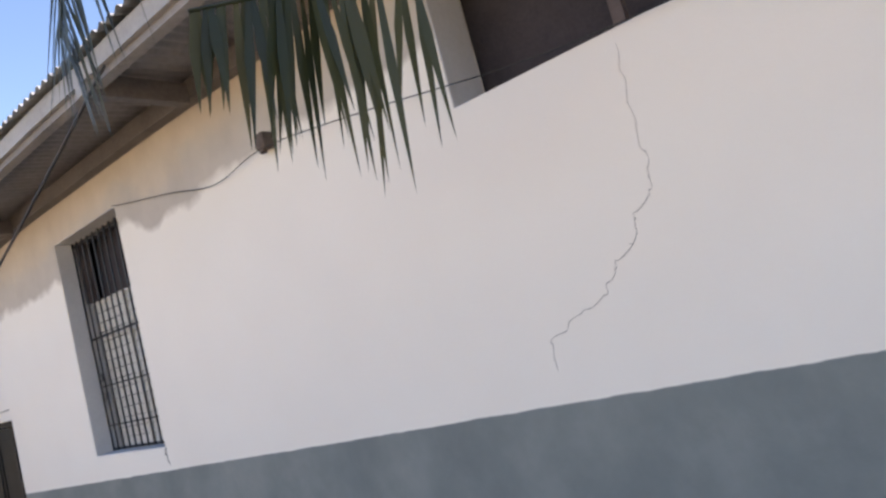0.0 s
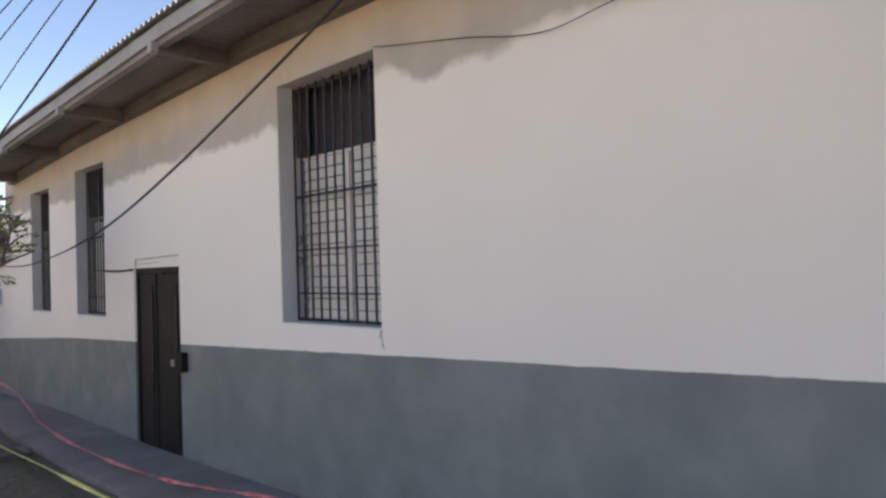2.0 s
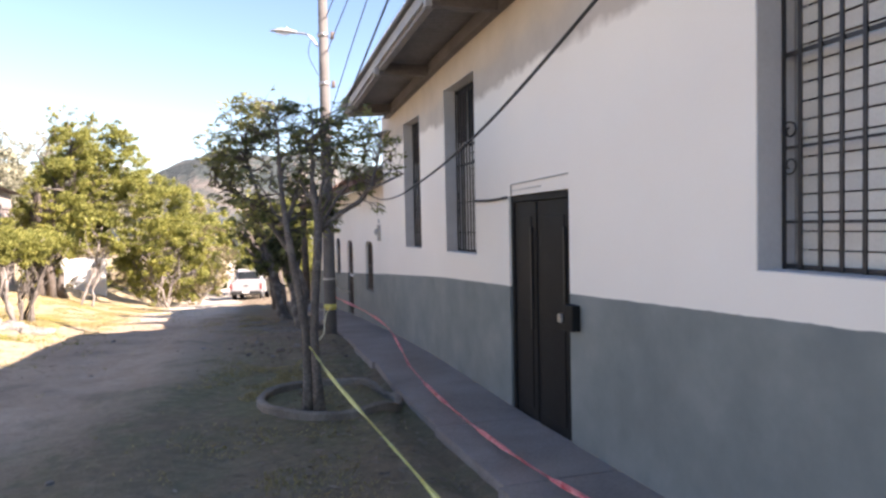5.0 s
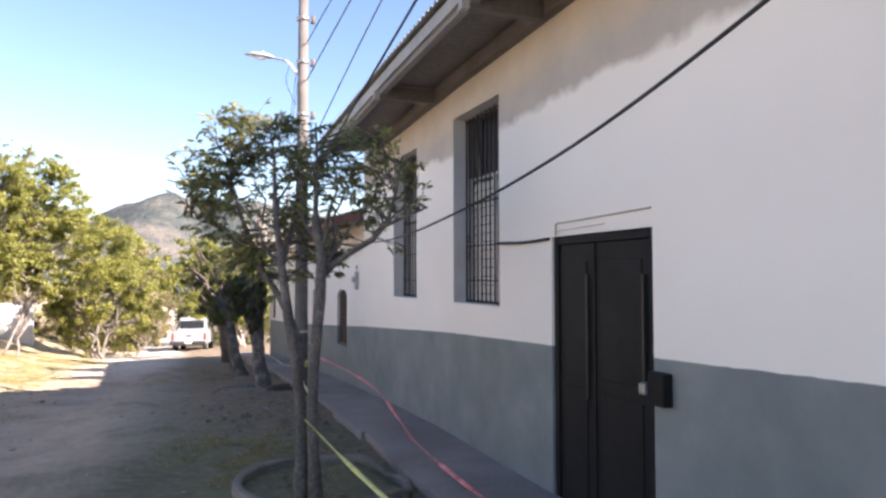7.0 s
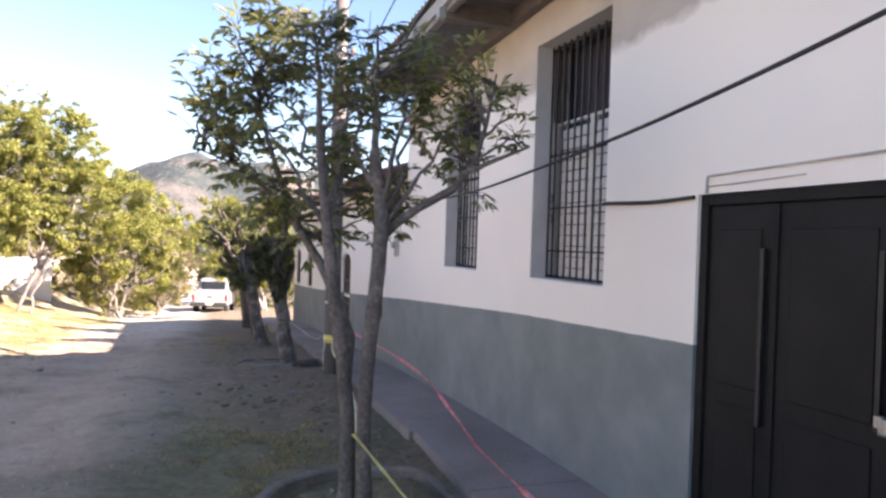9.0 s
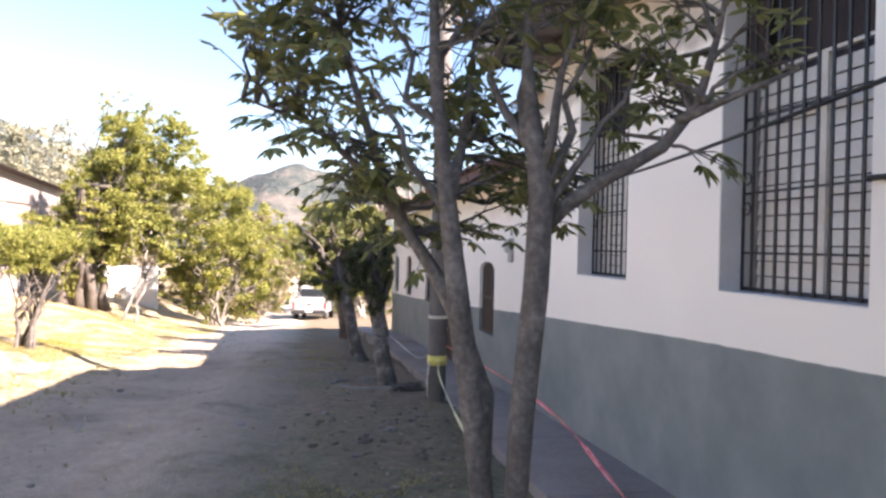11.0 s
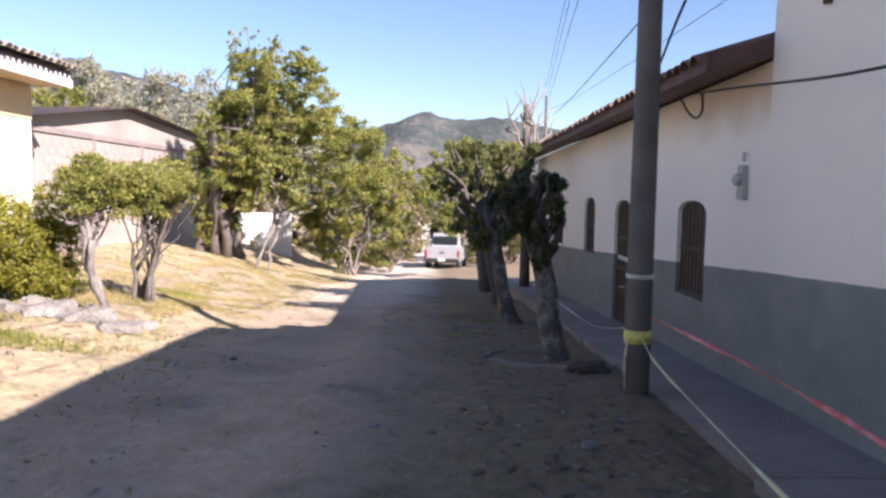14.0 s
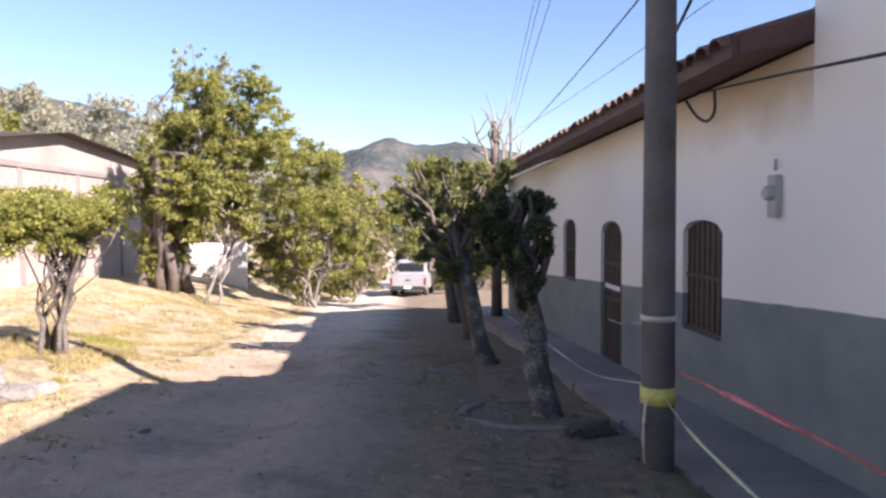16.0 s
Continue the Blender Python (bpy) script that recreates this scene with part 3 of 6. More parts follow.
slanted(14.96, 15.0, 2.47, WX, lambda y: fascia_z(y), lambda y: fascia_z(y) + 0.05, 0.17, FASCIA, "end_board", roof_tall)
slanted(15.0, END_TALL, 3.0, WX + 0.5, lambda y: fascia_z(15) - 0.25, lambda y: fascia_z(15) - 0.1, 0.02, ZINC, "end_flashing", roof_tall)

roof_low = thing("roof_low", (0, 0, 0), "clay tile roof with a red-brown board eave", "roof", kind="structure")
low_eave = table([(15.6, 2.55), (END_LOW, 2.40)])
slanted(END_TALL + 0.01, END_LOW + 0.3, 2.70, WX, low_eave, lambda y: low_eave(y) + 0.09, 0.03, REDWOOD, "eave_board", roof_low)
slanted(END_TALL + 0.01, END_LOW + 0.3, 2.66, 2.70, lambda y: low_eave(y) - 0.02, lambda y: low_eave(y) - 0.02, 0.145, REDWOOD, "fascia", roof_low)
slanted(END_TALL + 0.004, END_TALL + 0.05, 2.705, WX, lambda y: low_eave(y) + 0.005, lambda y: low_eave(y) + 0.12, 0.13, REDWOOD, "end_board", roof_low)
slanted(END_TALL + 0.01, END_LOW + 0.3, 2.72, 7.2, lambda y: low_eave(y) + 0.05, lambda y: low_eave(y) + 1.45, 0.02, TIMBER, "deck", roof_low)
slanted(END_TALL + 0.01, END_LOW + 0.3, 7.2, XR + 0.5, lambda y: low_eave(y) + 1.45, lambda y: low_eave(y) + 0.02, 0.02, TIMBER, "deck", roof_low)


def tile_mesh(name, long, wide, high, flip=False):
    bm = bmesh.new()
    rows = []
    for x, w in ((0.0, wide), (long, wide * 0.82)):
        ring = []
        for k in range(7):
            a = math.pi * k / 6
            ring.append(bm.verts.new((x, math.cos(a) * w / 2, math.sin(a) * high)))
        for k in range(6, -1, -1):
            a = math.pi * k / 6
            ring.append(bm.verts.new((x, math.cos(a) * (w / 2 - 0.012), math.sin(a) * (high - 0.012))))
        rows.append(ring)
    n = len(rows[0])
    for k in range(n):
        bm.faces.new((rows[0][k], rows[0][(k + 1) % n], rows[1][(k + 1) % n], rows[1][k]))
    for k in range(6):
        for r in (0, 1):
            bm.faces.new((rows[r][k], rows[r][k + 1], rows[r][n - 2 - k], rows[r][n - 1 - k]))
    bmesh.ops.recalc_face_normals(bm, faces=bm.faces)
    me = bpy.data.meshes.new(name)
    bm.to_mesh(me)
    bm.free()
    me.materials.append(CLAY)
    return me


tile = tile_mesh("roof_tile", 0.42, 0.19, 0.075)
y, k = END_TALL + 0.12, 0
while y < END_LOW + 0.3:
    for row in range(4):
        ob = new("roof_tile", tile)
        ob.parent = roof_low
        xx = 2.61 + row * 0.36
        ob.matrix_basis = pose(xx + rnd.uniform(-0.02, 0.02), y + rnd.uniform(-0.012, 0.012), low_eave(y) + 0.085 + (xx - 2.72) * 0.313 + row * 0.004, 0, -17.4 + rnd.uniform(-1, 1), rnd.uniform(-1.5, 1.5))
    y += 0.195
    k += 1


# ---- barred windows ----
def barred_window(name, w, label, bars, louvre_top, panes=2):
    ya, yb, z0, z1 = w
    e = thing(name, (WX, (ya + yb) / 2, z0), label, "window", "barred windows in the white wall", "structure")
    e.matrix_basis = Matrix.Identity(4)
    # plaster lining of the recess
    bm = bmesh.new()
    d = THICK - 0.02
    for lo, hi in (((WX + 0.004, ya, z0), (WX + d, ya + 0.006, z1)), ((WX + 0.004, yb - 0.006, z0), (WX + d, yb, z1)), ((WX + 0.004, ya, z0), (WX + d, yb, z0 + 0.006)), ((WX + 0.004, ya, z1 - 0.006), (WX + d, yb, z1))):
        add_box(bm, lo, hi)
    part("lining", bm, REVEAL, e, "grey plaster recess")
    xb = WX + 0.15
    step = (yb - ya) / (bars + 1)
    for k in range(bars + 2):
        y = min(max(ya + step * k, ya + 0.018), yb - 0.018)
        part("bar", box((xb - 0.003, y - 0.0115, z0 + 0.006), (xb + 0.008, y + 0.0095, z1 - 0.006), 0.002), IRON, e)
    for f, h in ((0.004, 0.012), (0.115, 0.007), (0.30, 0.007), (0.53, 0.012), (0.99, 0.012)):
        z = z0 + 0.012 + (z1 - z0 - 0.03) * f
        part("cross_bar", box((xb + 0.009, ya + 0.008, z - h), (xb + 0.017, yb - 0.008, z + h), 0.002), IRON, e)
    # small scrolls beside the middle cross bar
    for y in (ya + step * 0.5, yb - step * 0.5):
        for s in (-1, 1):
            zc = z0 + (z1 - z0) * 0.30 + s * 0.085
            pts = [(xb, y + math.cos(a) * (0.05 - 0.0045 * a), zc + s * math.sin(a) * (0.05 - 0.0045 * a)) for a in np.linspace(0, 7.5, 22)]
            part("scroll", tube(pts, 0.005, 5), IRON, e)
    # louvres behind the bars
    xl = WX + 0.235
    part("louvre_frame", box((xl - 0.008, ya + 0.010, z0 + 0.01), (xl + 0.03, ya + 0.032, louvre_top), 0.003), LOUVRE_FRAME, e, "grey aluminium louvre frame")
    part("louvre_frame", box((xl - 0.008, yb - 0.030, z0 + 0.01), (xl + 0.03, yb - 0.008, louvre_top), 0.003), LOUVRE_FRAME, e, "grey aluminium louvre frame")
    part("louvre_frame", box((xl - 0.008, ya + 0.033, louvre_top - 0.022), (xl + 0.03, yb - 0.031, louvre_top), 0.003), SLAT, e)
    inner = (ya + 0.034, yb - 0.032)
    wide = (inner[1] - inner[0]) / panes
    for p in range(panes):
        a, b = inner[0] + p * wide, inner[0] + (p + 1) * wide
        if p:
            part("mullion", box((xl - 0.01, a - 0.034, z0 + 0.01), (xl + 0.03, a + 0.034, louvre_top - 0.023), 0.003), SLAT, e)
            a += 0.035
        if p < panes - 1:
            b -= 0.035
        z = z0 + 0.055
        me = None
        while z < louvre_top - 0.04:
            if me is None:
                ob = part("louvre", box((-0.003, a + 0.004, -0.0425), (0.003, b - 0.004, 0.0425), 0.001), SLAT, e)
                me = ob.data
            else:
                ob = new("louvre", me)
                ob.parent = e
            ob.matrix_basis = pose(xl + 0.01, 0, z, 0, 9, 0)
            z += 0.092
    # dark inner edge over the louvres; the recess's shade is put into its colour
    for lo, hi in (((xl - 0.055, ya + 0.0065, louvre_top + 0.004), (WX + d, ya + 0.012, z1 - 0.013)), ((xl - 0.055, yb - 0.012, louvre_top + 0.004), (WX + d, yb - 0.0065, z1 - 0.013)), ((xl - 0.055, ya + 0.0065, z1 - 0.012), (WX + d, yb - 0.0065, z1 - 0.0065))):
        part("shade_jamb", box(lo, hi), SHADE_JAMB, e, "dark brown lining with the recess shade in its colour")
    # dark sheet standing for the unlit room, seen in the upper half
    part("room_sheet", box((WX + THICK + 0.05, ya - 0.2, z0 - 0.2), (WX + THICK + 0.07, yb + 0.2, z1 + 0.15)), ROOM_SHEET, e, "dark sheet standing for the unlit room inside")
    return e


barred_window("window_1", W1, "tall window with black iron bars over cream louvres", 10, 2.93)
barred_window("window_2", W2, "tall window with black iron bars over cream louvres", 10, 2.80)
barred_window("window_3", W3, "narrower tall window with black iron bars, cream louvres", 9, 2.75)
w0 = thing("window_4", (0, 0, 0), "high open window with a dark room behind", "window", kind="structure")
bm = bmesh.new()
add_box(bm, (WX + 0.004, W0[0], W0[2]), (WX + 0.3, W0[0] + 0.006, W0[3]))
add_box(bm, (WX + 0.004, W0[1] - 0.006, W0[2]), (WX + 0.3, W0[1], W0[3]))
part("lining", bm, REVEAL, w0)
# dark sheet in place of the unlit room
part("room_sheet", box((WX + THICK + 0.05, W0[0] - 0.2, W0[2] - 0.2), (WX + THICK + 0.07, W0[1] + 0.2, W0[3])), ROOM_SHEET, w0)
part("frame", box((WX + 0.2, W0[0] + 0.8, W0[2] + 0.002), (WX + 0.25, W0[0] + 0.86, W0[3] - 0.002), 0.004), TIMBER, w0)

# ---- metal door ----
door = thing("door_1", (0, 0, 0), "closed black sheet-metal door with pull strips", "door", kind="structure")
ya, yb, z0, z1 = DOOR
xd = WX + 0.02
part("door_frame", box((xd, ya + 0.002, z0), (xd + 0.07, ya + 0.06, z1 - 0.002), 0.006), DOORPAINT, door)
part("door_frame", box((xd, yb - 0.06, z0), (xd + 0.07, yb - 0.002, z1 - 0.002), 0.006), DOORPAINT, door)
part("door_frame", box((xd, ya + 0.061, z1 - 0.065), (xd + 0.07, yb - 0.061, z1 - 0.002), 0.006), DOORPAINT, door)
mid = ya + 0.70
for a, b in ((ya + 0.064, mid - 0.004), (mid + 0.004, yb - 0.064)):
    leaf = part("door_leaf", box((xd + 0.02, a, z0 + 0.012), (xd + 0.055, b, z1 - 0.069), 0.004), DOORPAINT, door)
    for za, zb in ((z0 + 0.12, z0 + 0.92), (z0 + 1.02, z1 - 0.2)):
        part("pressed_panel", box((xd + 0.012, a + 0.09, za), (xd + 0.0195, b - 0.09, zb), 0.006), DOORPAINT, leaf)
part("astragal", box((xd + 0.008, mid - 0.02, z0 + 0.012), (xd + 0.0195, mid + 0.02, z1 - 0.07), 0.003), DOORPAINT, door)
part("pull_strip", box((xd - 0.012, mid + 0.05, z0 + 0.85), (xd + 0.011, mid + 0.075, z1 - 0.3), 0.004), IRON, door, "slim worn pull strip")
part("pull_strip", box((xd - 0.012, ya + 0.105, z0 + 1.0), (xd + 0.011, ya + 0.13, z1 - 0.3), 0.004), IRON, door, "slim worn pull strip")
lock = part("lock_box", box((WX - 0.075, 8.225, 0.945), (WX - 0.004, 8.375, 1.145), 0.008), DOORPAINT, door, "black welded lock box")
part("padlock", box((WX - 0.10, 8.37, 1.0), (WX - 0.05, 8.43, 1.07), 0.01), STEEL, lock, "bright steel padlock")
part("hasp", box((WX - 0.03, 8.376, 1.01), (WX + 0.012, 8.50, 1.06), 0.004), STEEL, lock, "bright steel hasp")

# conduit lines over the door
cd = thing("wall_conduit", (0, 0, 0), "thin grey conduit bent over the door head", "conduit")
part("conduit", tube([(WX - 0.008, 9.56, 2.05), (WX - 0.008, 9.56, 2.135), (WX - 0.008, 9.55, 2.145), (WX - 0.008, 8.40, 2.165)], 0.007, 6), GREYPLASTIC, cd)
part("conduit", tube([(WX - 0.007, 9.55, 2.085), (WX - 0.007, 8.9, 2.10)], 0.004, 6), GREYPLASTIC, cd)
ledge = tube(curve_points([(WX - 0.012, 9.66, 2.03), (WX - 0.012, 10.1, 2.02), (WX - 0.012, 10.58, 2.035), (WX + 0.1, 10.62, 2.03)], 6), 0.014, 6)
tagged(part("wall_cable", ledge, CABLE), "thick black cable fixed on the white wall", "cable")


# ---- arched openings of the low house ----
def arched(name, a, label, is_door=False):
    ya, yb, z0, z1, r = a
    e = thing(name, (0, 0, 0), label, "door" if is_door else "window", "arched openings", "structure")
    xw = WX + 0.055

    def head(q):
        return z1 - r * (1 - math.sqrt(max(0.0, 1 - ((q - (ya + yb) / 2) / ((yb - ya) / 2)) ** 2)))

    bm = bmesh.new()
    n = 14
    rim = []
    for k in range(n + 1):
        y = ya + 0.002 + (yb - ya - 0.004) * k / n
        rim.append((bm.verts.new((xw + 0.03, y, z0 + 0.002)), bm.verts.new((xw + 0.03, y, head(y) - 0.002))))
    for p, q in zip(rim, rim[1:]):
        bm.faces.new((p[0], q[0], q[1], p[1]))
    bmesh.ops.recalc_face_normals(bm, faces=bm.faces)
    bmesh.ops.solidify(bm, geom=bm.faces[:], thickness=0.03)
    part("shutter", bm, BROWNWIN, e)
    bars = 8 if not is_door else 7
    for k in range(bars):
        y = ya + 0.03 + (yb - ya - 0.06) * k / (bars - 1)
        part("slat", box((xw - 0.012, y - 0.013, z0 + 0.006), (xw + 0.012, y + 0.013, head(y) - 0.012), 0.003), BROWNWIN, e)
    for f in (0.03, 0.5) if not is_door else (0.02, 0.45, 0.7):
        z = z0 + (z1 - z0) * f
        part("rail", box((xw - 0.02, ya + 0.006, z - 0.02), (xw - 0.013, yb - 0.006, z + 0.02), 0.003), BROWNWIN, e)
    if is_door:
        part("paper_notice", box((xw - 0.028, ya + 0.15, z0 + 0.95), (xw - 0.022, yb - 0.12, z0 + 1.01)), WHITE, e, "pale strip tied across the door")
    return e


for k, a in enumerate(ARCHES):
    arched("door_2" if k == 1 else "window_%d" % (k + 5), a, "arched brown wooden door with bars" if k == 1 else "arched window with brown wooden bars", k == 1)

# ---- small things on the wall ----
meter = thing("electric_meter", (WX, 16.03, 1.65), "grey electricity meter box with round glass on the wall", "meter")
meter.matrix_basis = Matrix.Identity(4)
body = part("meter_box", box((WX - 0.05, 15.985, 1.50), (WX - 0.002, 16.10, 1.80), 0.01), GREYPLASTIC, meter)
part("meter_glass", tube([(WX - 0.05, 16.04, 1.67), (WX - 0.09, 16.04, 1.67), (WX - 0.105, 16.04, 1.67)], [0.055, 0.052, 0.035], 16), GREYPLASTIC, meter, "round glass meter cover")
part("conduit_pipe", tube([(WX - 0.025, 16.035, 1.83), (WX - 0.025, 16.035, 1.91)], 0.012, 8), GREYPLASTIC, meter)
hook = tube([(WX - 0.006, 14.90, 2.86), (WX - 0.014, 14.89, 2.93), (WX - 0.012, 14.875, 2.99), (WX - 0.004, 14.87, 3.05)], [0.035, 0.045, 0.03, 0.012], 9)
tagged(part("wall_bracket", hook, RUSTBOX), "small dark rusty bracket stub on white plaster", "bracket")
ins = thing("insulator", (0, 0, 0), "small rusty box holding a wire on the wall", "insulator")
part("box", box((WX - 0.08, 2.93, 3.265), (WX - 0.002, 3.02, 3.365), 0.010), RUSTBOX, ins)
part("spool", tube([(WX - 0.06, 2.98, 3.262), (WX - 0.06, 2.98, 3.24)], 0.025, 10), RUSTBOX, ins)


def cable(name, ctrl, r, label, material=CABLE, n=8, category="cable"):
    return tagged(part(name, tube(curve_points(ctrl, n), r, 6), material), label, category)


cable("wall_wire", [(WX - 0.03, -0.5, 2.92), (WX - 0.03, 0.9, 2.98), (WX - 0.05, 2.1, 3.16), (WX - 0.07, 2.96, 3.265), (WX - 0.03, 3.6, 3.235), (WX - 0.03, 4.2, 3.36), (WX - 0.03, 4.9, 3.49), (WX - 0.03, 5.07, 3.53)], 0.0032, "thin dark wire along the paint edge on the wall")
cable("service_cable", [(2.43, 3.3, fascia_z(3.3) + 0.03), (2.38, 4.0, 3.57), (2.33, 5.0, 3.20), (2.27, 6.2, 2.78), (2.25, 7.4, 2.46), (2.30, 8.6, 2.29), (2.41, 10.0, 2.195), (2.60, 11.8, 2.145), (2.72, 13.6, 2.18), (2.87, 15.5, 2.38), (3.05, 17.0, 2.545)], 0.0095, "thick black service cable slung along the house wall")
cable("loop_cable", [(3.0, 17.16, 2.52), (3.05, 17.06, 2.37), (3.08, 16.92, 2.30), (3.08, 16.78, 2.36), (3.05, 16.72, 2.52)], 0.012, "black cable loop hanging under the tiled eave")


def crack(pts, width, label):
    bm = bmesh.new()
    prev = None
    r2 = random.Random(len(pts) * 7)
    line = []
    for a, b in zip(pts, pts[1:]):
        for k in range(6):
            u = k / 6
            line.append((a[0] + (b[0] - a[0]) * u + r2.uniform(-0.012, 0.012), a[1] + (b[1] - a[1]) * u + r2.uniform(-0.012, 0.012)))
    line.append(pts[-1])
    for i, (y, z) in enumerate(line):
        w = width * (0.3 + abs(math.sin(i * 1.7)) * 0.9) * (0.4 if i in (0, len(line) - 1) else 1)
        cur = [bm.verts.new((WX - 0.0025, y, z - w)), bm.verts.new((WX - 0.0025, y, z + w))]
        if prev:
            bm.faces.new((prev[0], cur[0], cur[1], prev[1]))
        prev = cur
    r = bmesh.ops.extrude_face_region(bm, geom=bm.faces[:])
    bmesh.ops.translate(bm, verts=[v for v in r["geom"] if isinstance(v, bmesh.types.BMVert)], vec=(0.008, 0, 0))
    bmesh.ops.recalc_face_normals(bm, faces=bm.faces)
    return tagged(part("wall_crack", bm, CRACK), label, "crack")


crack([(1.375, 1.62), (1.37, 1.76), (1.18, 1.86), (1.07, 1.89), (1.0, 1.97), (0.95, 2.04), (0.88, 2.07), (0.84, 2.13), (0.82, 2.21), (0.77, 2.23), (0.72, 2.31), (0.71, 2.4), (0.72, 2.6), (0.70, 2.9)], 0.0013, "thin branching crack through the white plaster")
crack([(5.11, 1.515), (5.10, 1.44), (5.075, 1.385)], 0.004, "short crack under the barred window corner")
crack([(5.09, 1.51), (5.13, 1.46)], 0.003, "short crack under the barred window corner")


# ---- utility pole, lamp, wires ----
PX, PY = 2.19, 15.65
pole = thing("utility_pole", (PX, PY, road_z(PY)), "round grey concrete utility pole with caution tape", "utility pole")
pole.matrix_basis = Matrix.Identity(4)
part("shaft", tube([(PX, PY, -0.6), (PX, PY, 0.6), (PX, PY, 3.0), (PX + 0.01, PY, 6.4)], [0.108, 0.105, 0.095, 0.075], 20), POLE_CONCRETE, pole)
for z in (5.85, 5.15, 4.3):
    part("pole_band", tube([(PX, PY, z - 0.03), (PX, PY, z + 0.03)], 0.098, 16), STEEL, pole)
    part("spool_insulator", tube([(PX + 0.12, PY - 0.02, z - 0.05), (PX + 0.16, PY - 0.02, z - 0.05), (PX + 0.16, PY - 0.02, z + 0.06)], [0.02, 0.035, 0.03], 8), RUSTBOX, pole)
lamp = thing("street_lamp", (0, 0, 0), "white street lamp head on a curved arm", "street lamp")
part("arm", tube(curve_points([(PX - 0.09, PY, 4.95), (PX - 0.25, PY - 0.02, 5.13), (PX - 0.45, PY - 0.02, 5.16), (PX - 0.55, PY - 0.02, 5.16)], 5), 0.018, 8), STEEL, lamp)
head = tube([(-0.45, 0, 0.0), (-0.56, 0, 0.02), (-0.75, 0, 0.03), (-0.90, 0, 0.0)], [0.03, 0.075, 0.08, 0.02], 12)
bmesh.ops.scale(head, vec=(1, 1, 0.42), verts=head.verts)
bmesh.ops.translate(head, vec=(PX, PY - 0.02, 5.17), verts=head.verts)
part("head", head, GREYPLASTIC, lamp)
part("lens", tube([(PX - 0.56, PY - 0.02, 5.145), (PX - 0.66, PY - 0.02, 5.135), (PX - 0.80, PY - 0.02, 5.145)], [0.015, 0.03, 0.015], 10), LAMPGLASS, lamp)
part("photocell", tube([(PX - 0.62, PY - 0.02, 5.20), (PX - 0.62, PY - 0.02, 5.245)], 0.02, 8), GREYPLASTIC, lamp)
part("feed_wire", tube(curve_points([(PX - 0.2, PY - 0.02, 5.1), (PX - 0.26, PY - 0.02, 4.8), (PX - 0.1, PY, 4.45)], 5), 0.006, 5), CABLE, lamp)
for z, zf, xf in ((6.2, 7.4, 6.9), (5.85, 7.0, 7.0), (5.15, 6.7, 7.1)):
    cable("overhead_wire", [(PX + 0.05, PY, z), (PX + 0.3 * (xf - PX), 27, z + 0.3 * (zf - z) - 0.12), (PX + 0.66 * (xf - PX), 40, z + 0.66 * (zf - z) - 0.14), (xf, 52, zf)], 0.008, "thin black overhead wire between poles")
for ctrl in ([(PX + 0.05, PY, 5.45), (2.26, 9.0, 5.35), (2.28, 0.0, 5.35), (2.32, -10, 5.45)], [(PX + 0.06, PY, 4.86), (2.27, 9.0, 5.16), (2.35, 0.0, 5.64), (2.4, -10, 6.2)]):
    cable("overhead_wire", ctrl, 0.009, "thin black overhead wire between poles")
cable("service_drop", [(2.55, -10, 8.4), (2.38, 0.0, 6.15), (2.09, 9.0, 3.98), (2.2, 14.0, 3.22), (2.67, 17.1, 2.66)], 0.011, "thick black service wire running down to the tiled eave")
cable("overhead_wire", [(2.36, -10, 7.08), (2.31, 0.0, 5.73), (2.11, 9.0, 4.5), (PX + 0.02, PY - 0.1, 3.6)], 0.007, "thin black overhead wire between poles")
cable("overhead_wire", [(3.6, 15.4, 4.78), (4.7, 26, 5.02), (6.2, 40, 5.6), (7.5, 52, 6.3)], 0.014, "thick black service wire over the roofs")
cable("overhead_wire", [(5.0, 15.4, 4.6), (5.5, 26, 4.95), (6.4, 40, 5.7), (7.3, 52, 6.7)], 0.007, "thin black overhead wire between poles")
fp = thing("utility_pole", (0, 0, 0), "slim grey pole far along the road", "utility pole")
part("shaft", tube([(7.1, 52, -4.0), (7.1, 52, 1.0), (7.1, 52, 7.5)], [0.14, 0.12, 0.09], 12), POLE_CONCRETE, fp)
np_ = thing("utility_pole", (0, 0, 0), "grey concrete utility pole holding the wires", "utility pole")
part("shaft", tube([(2.3, -10, -0.5), (2.3, -10, 3.0), (2.4, -10, 8.6)], [0.12, 0.11, 0.08], 14), POLE_CONCRETE, np_)


# ---- caution tapes ----
def tape(ctrl, width, material, label, twist=1.0, n=10, phase=0.0):
    pts = curve_points(ctrl, n)
    bm = bmesh.new()
    prev = None
    for i, p in enumerate(pts):
        a = phase + twist * math.sin(i * 0.45 + phase) + 0.35 * math.sin(i * 1.3)
        d = (pts[min(i + 1, len(pts) - 1)] - pts[max(i - 1, 0)]).normalized()
        s = d.cross(Vector((0, 0, 1))).normalized()
        u = s.cross(d)
        w = (s * math.cos(a) + u * math.sin(a)) * width / 2
        h = (u * math.cos(a) - s * math.sin(a)) * width * 0.22
        cur = [bm.verts.new(q) for q in (p - w, p + h, p + w, p - h)]
        if prev:
            for k in range(4):
                bm.faces.new((prev[k], cur[k], cur[(k + 1) % 4], prev[(k + 1) % 4]))
        prev = cur
    return tagged(part("caution_tape", bm, material), label, "caution tape", "caution tapes along the pavement")


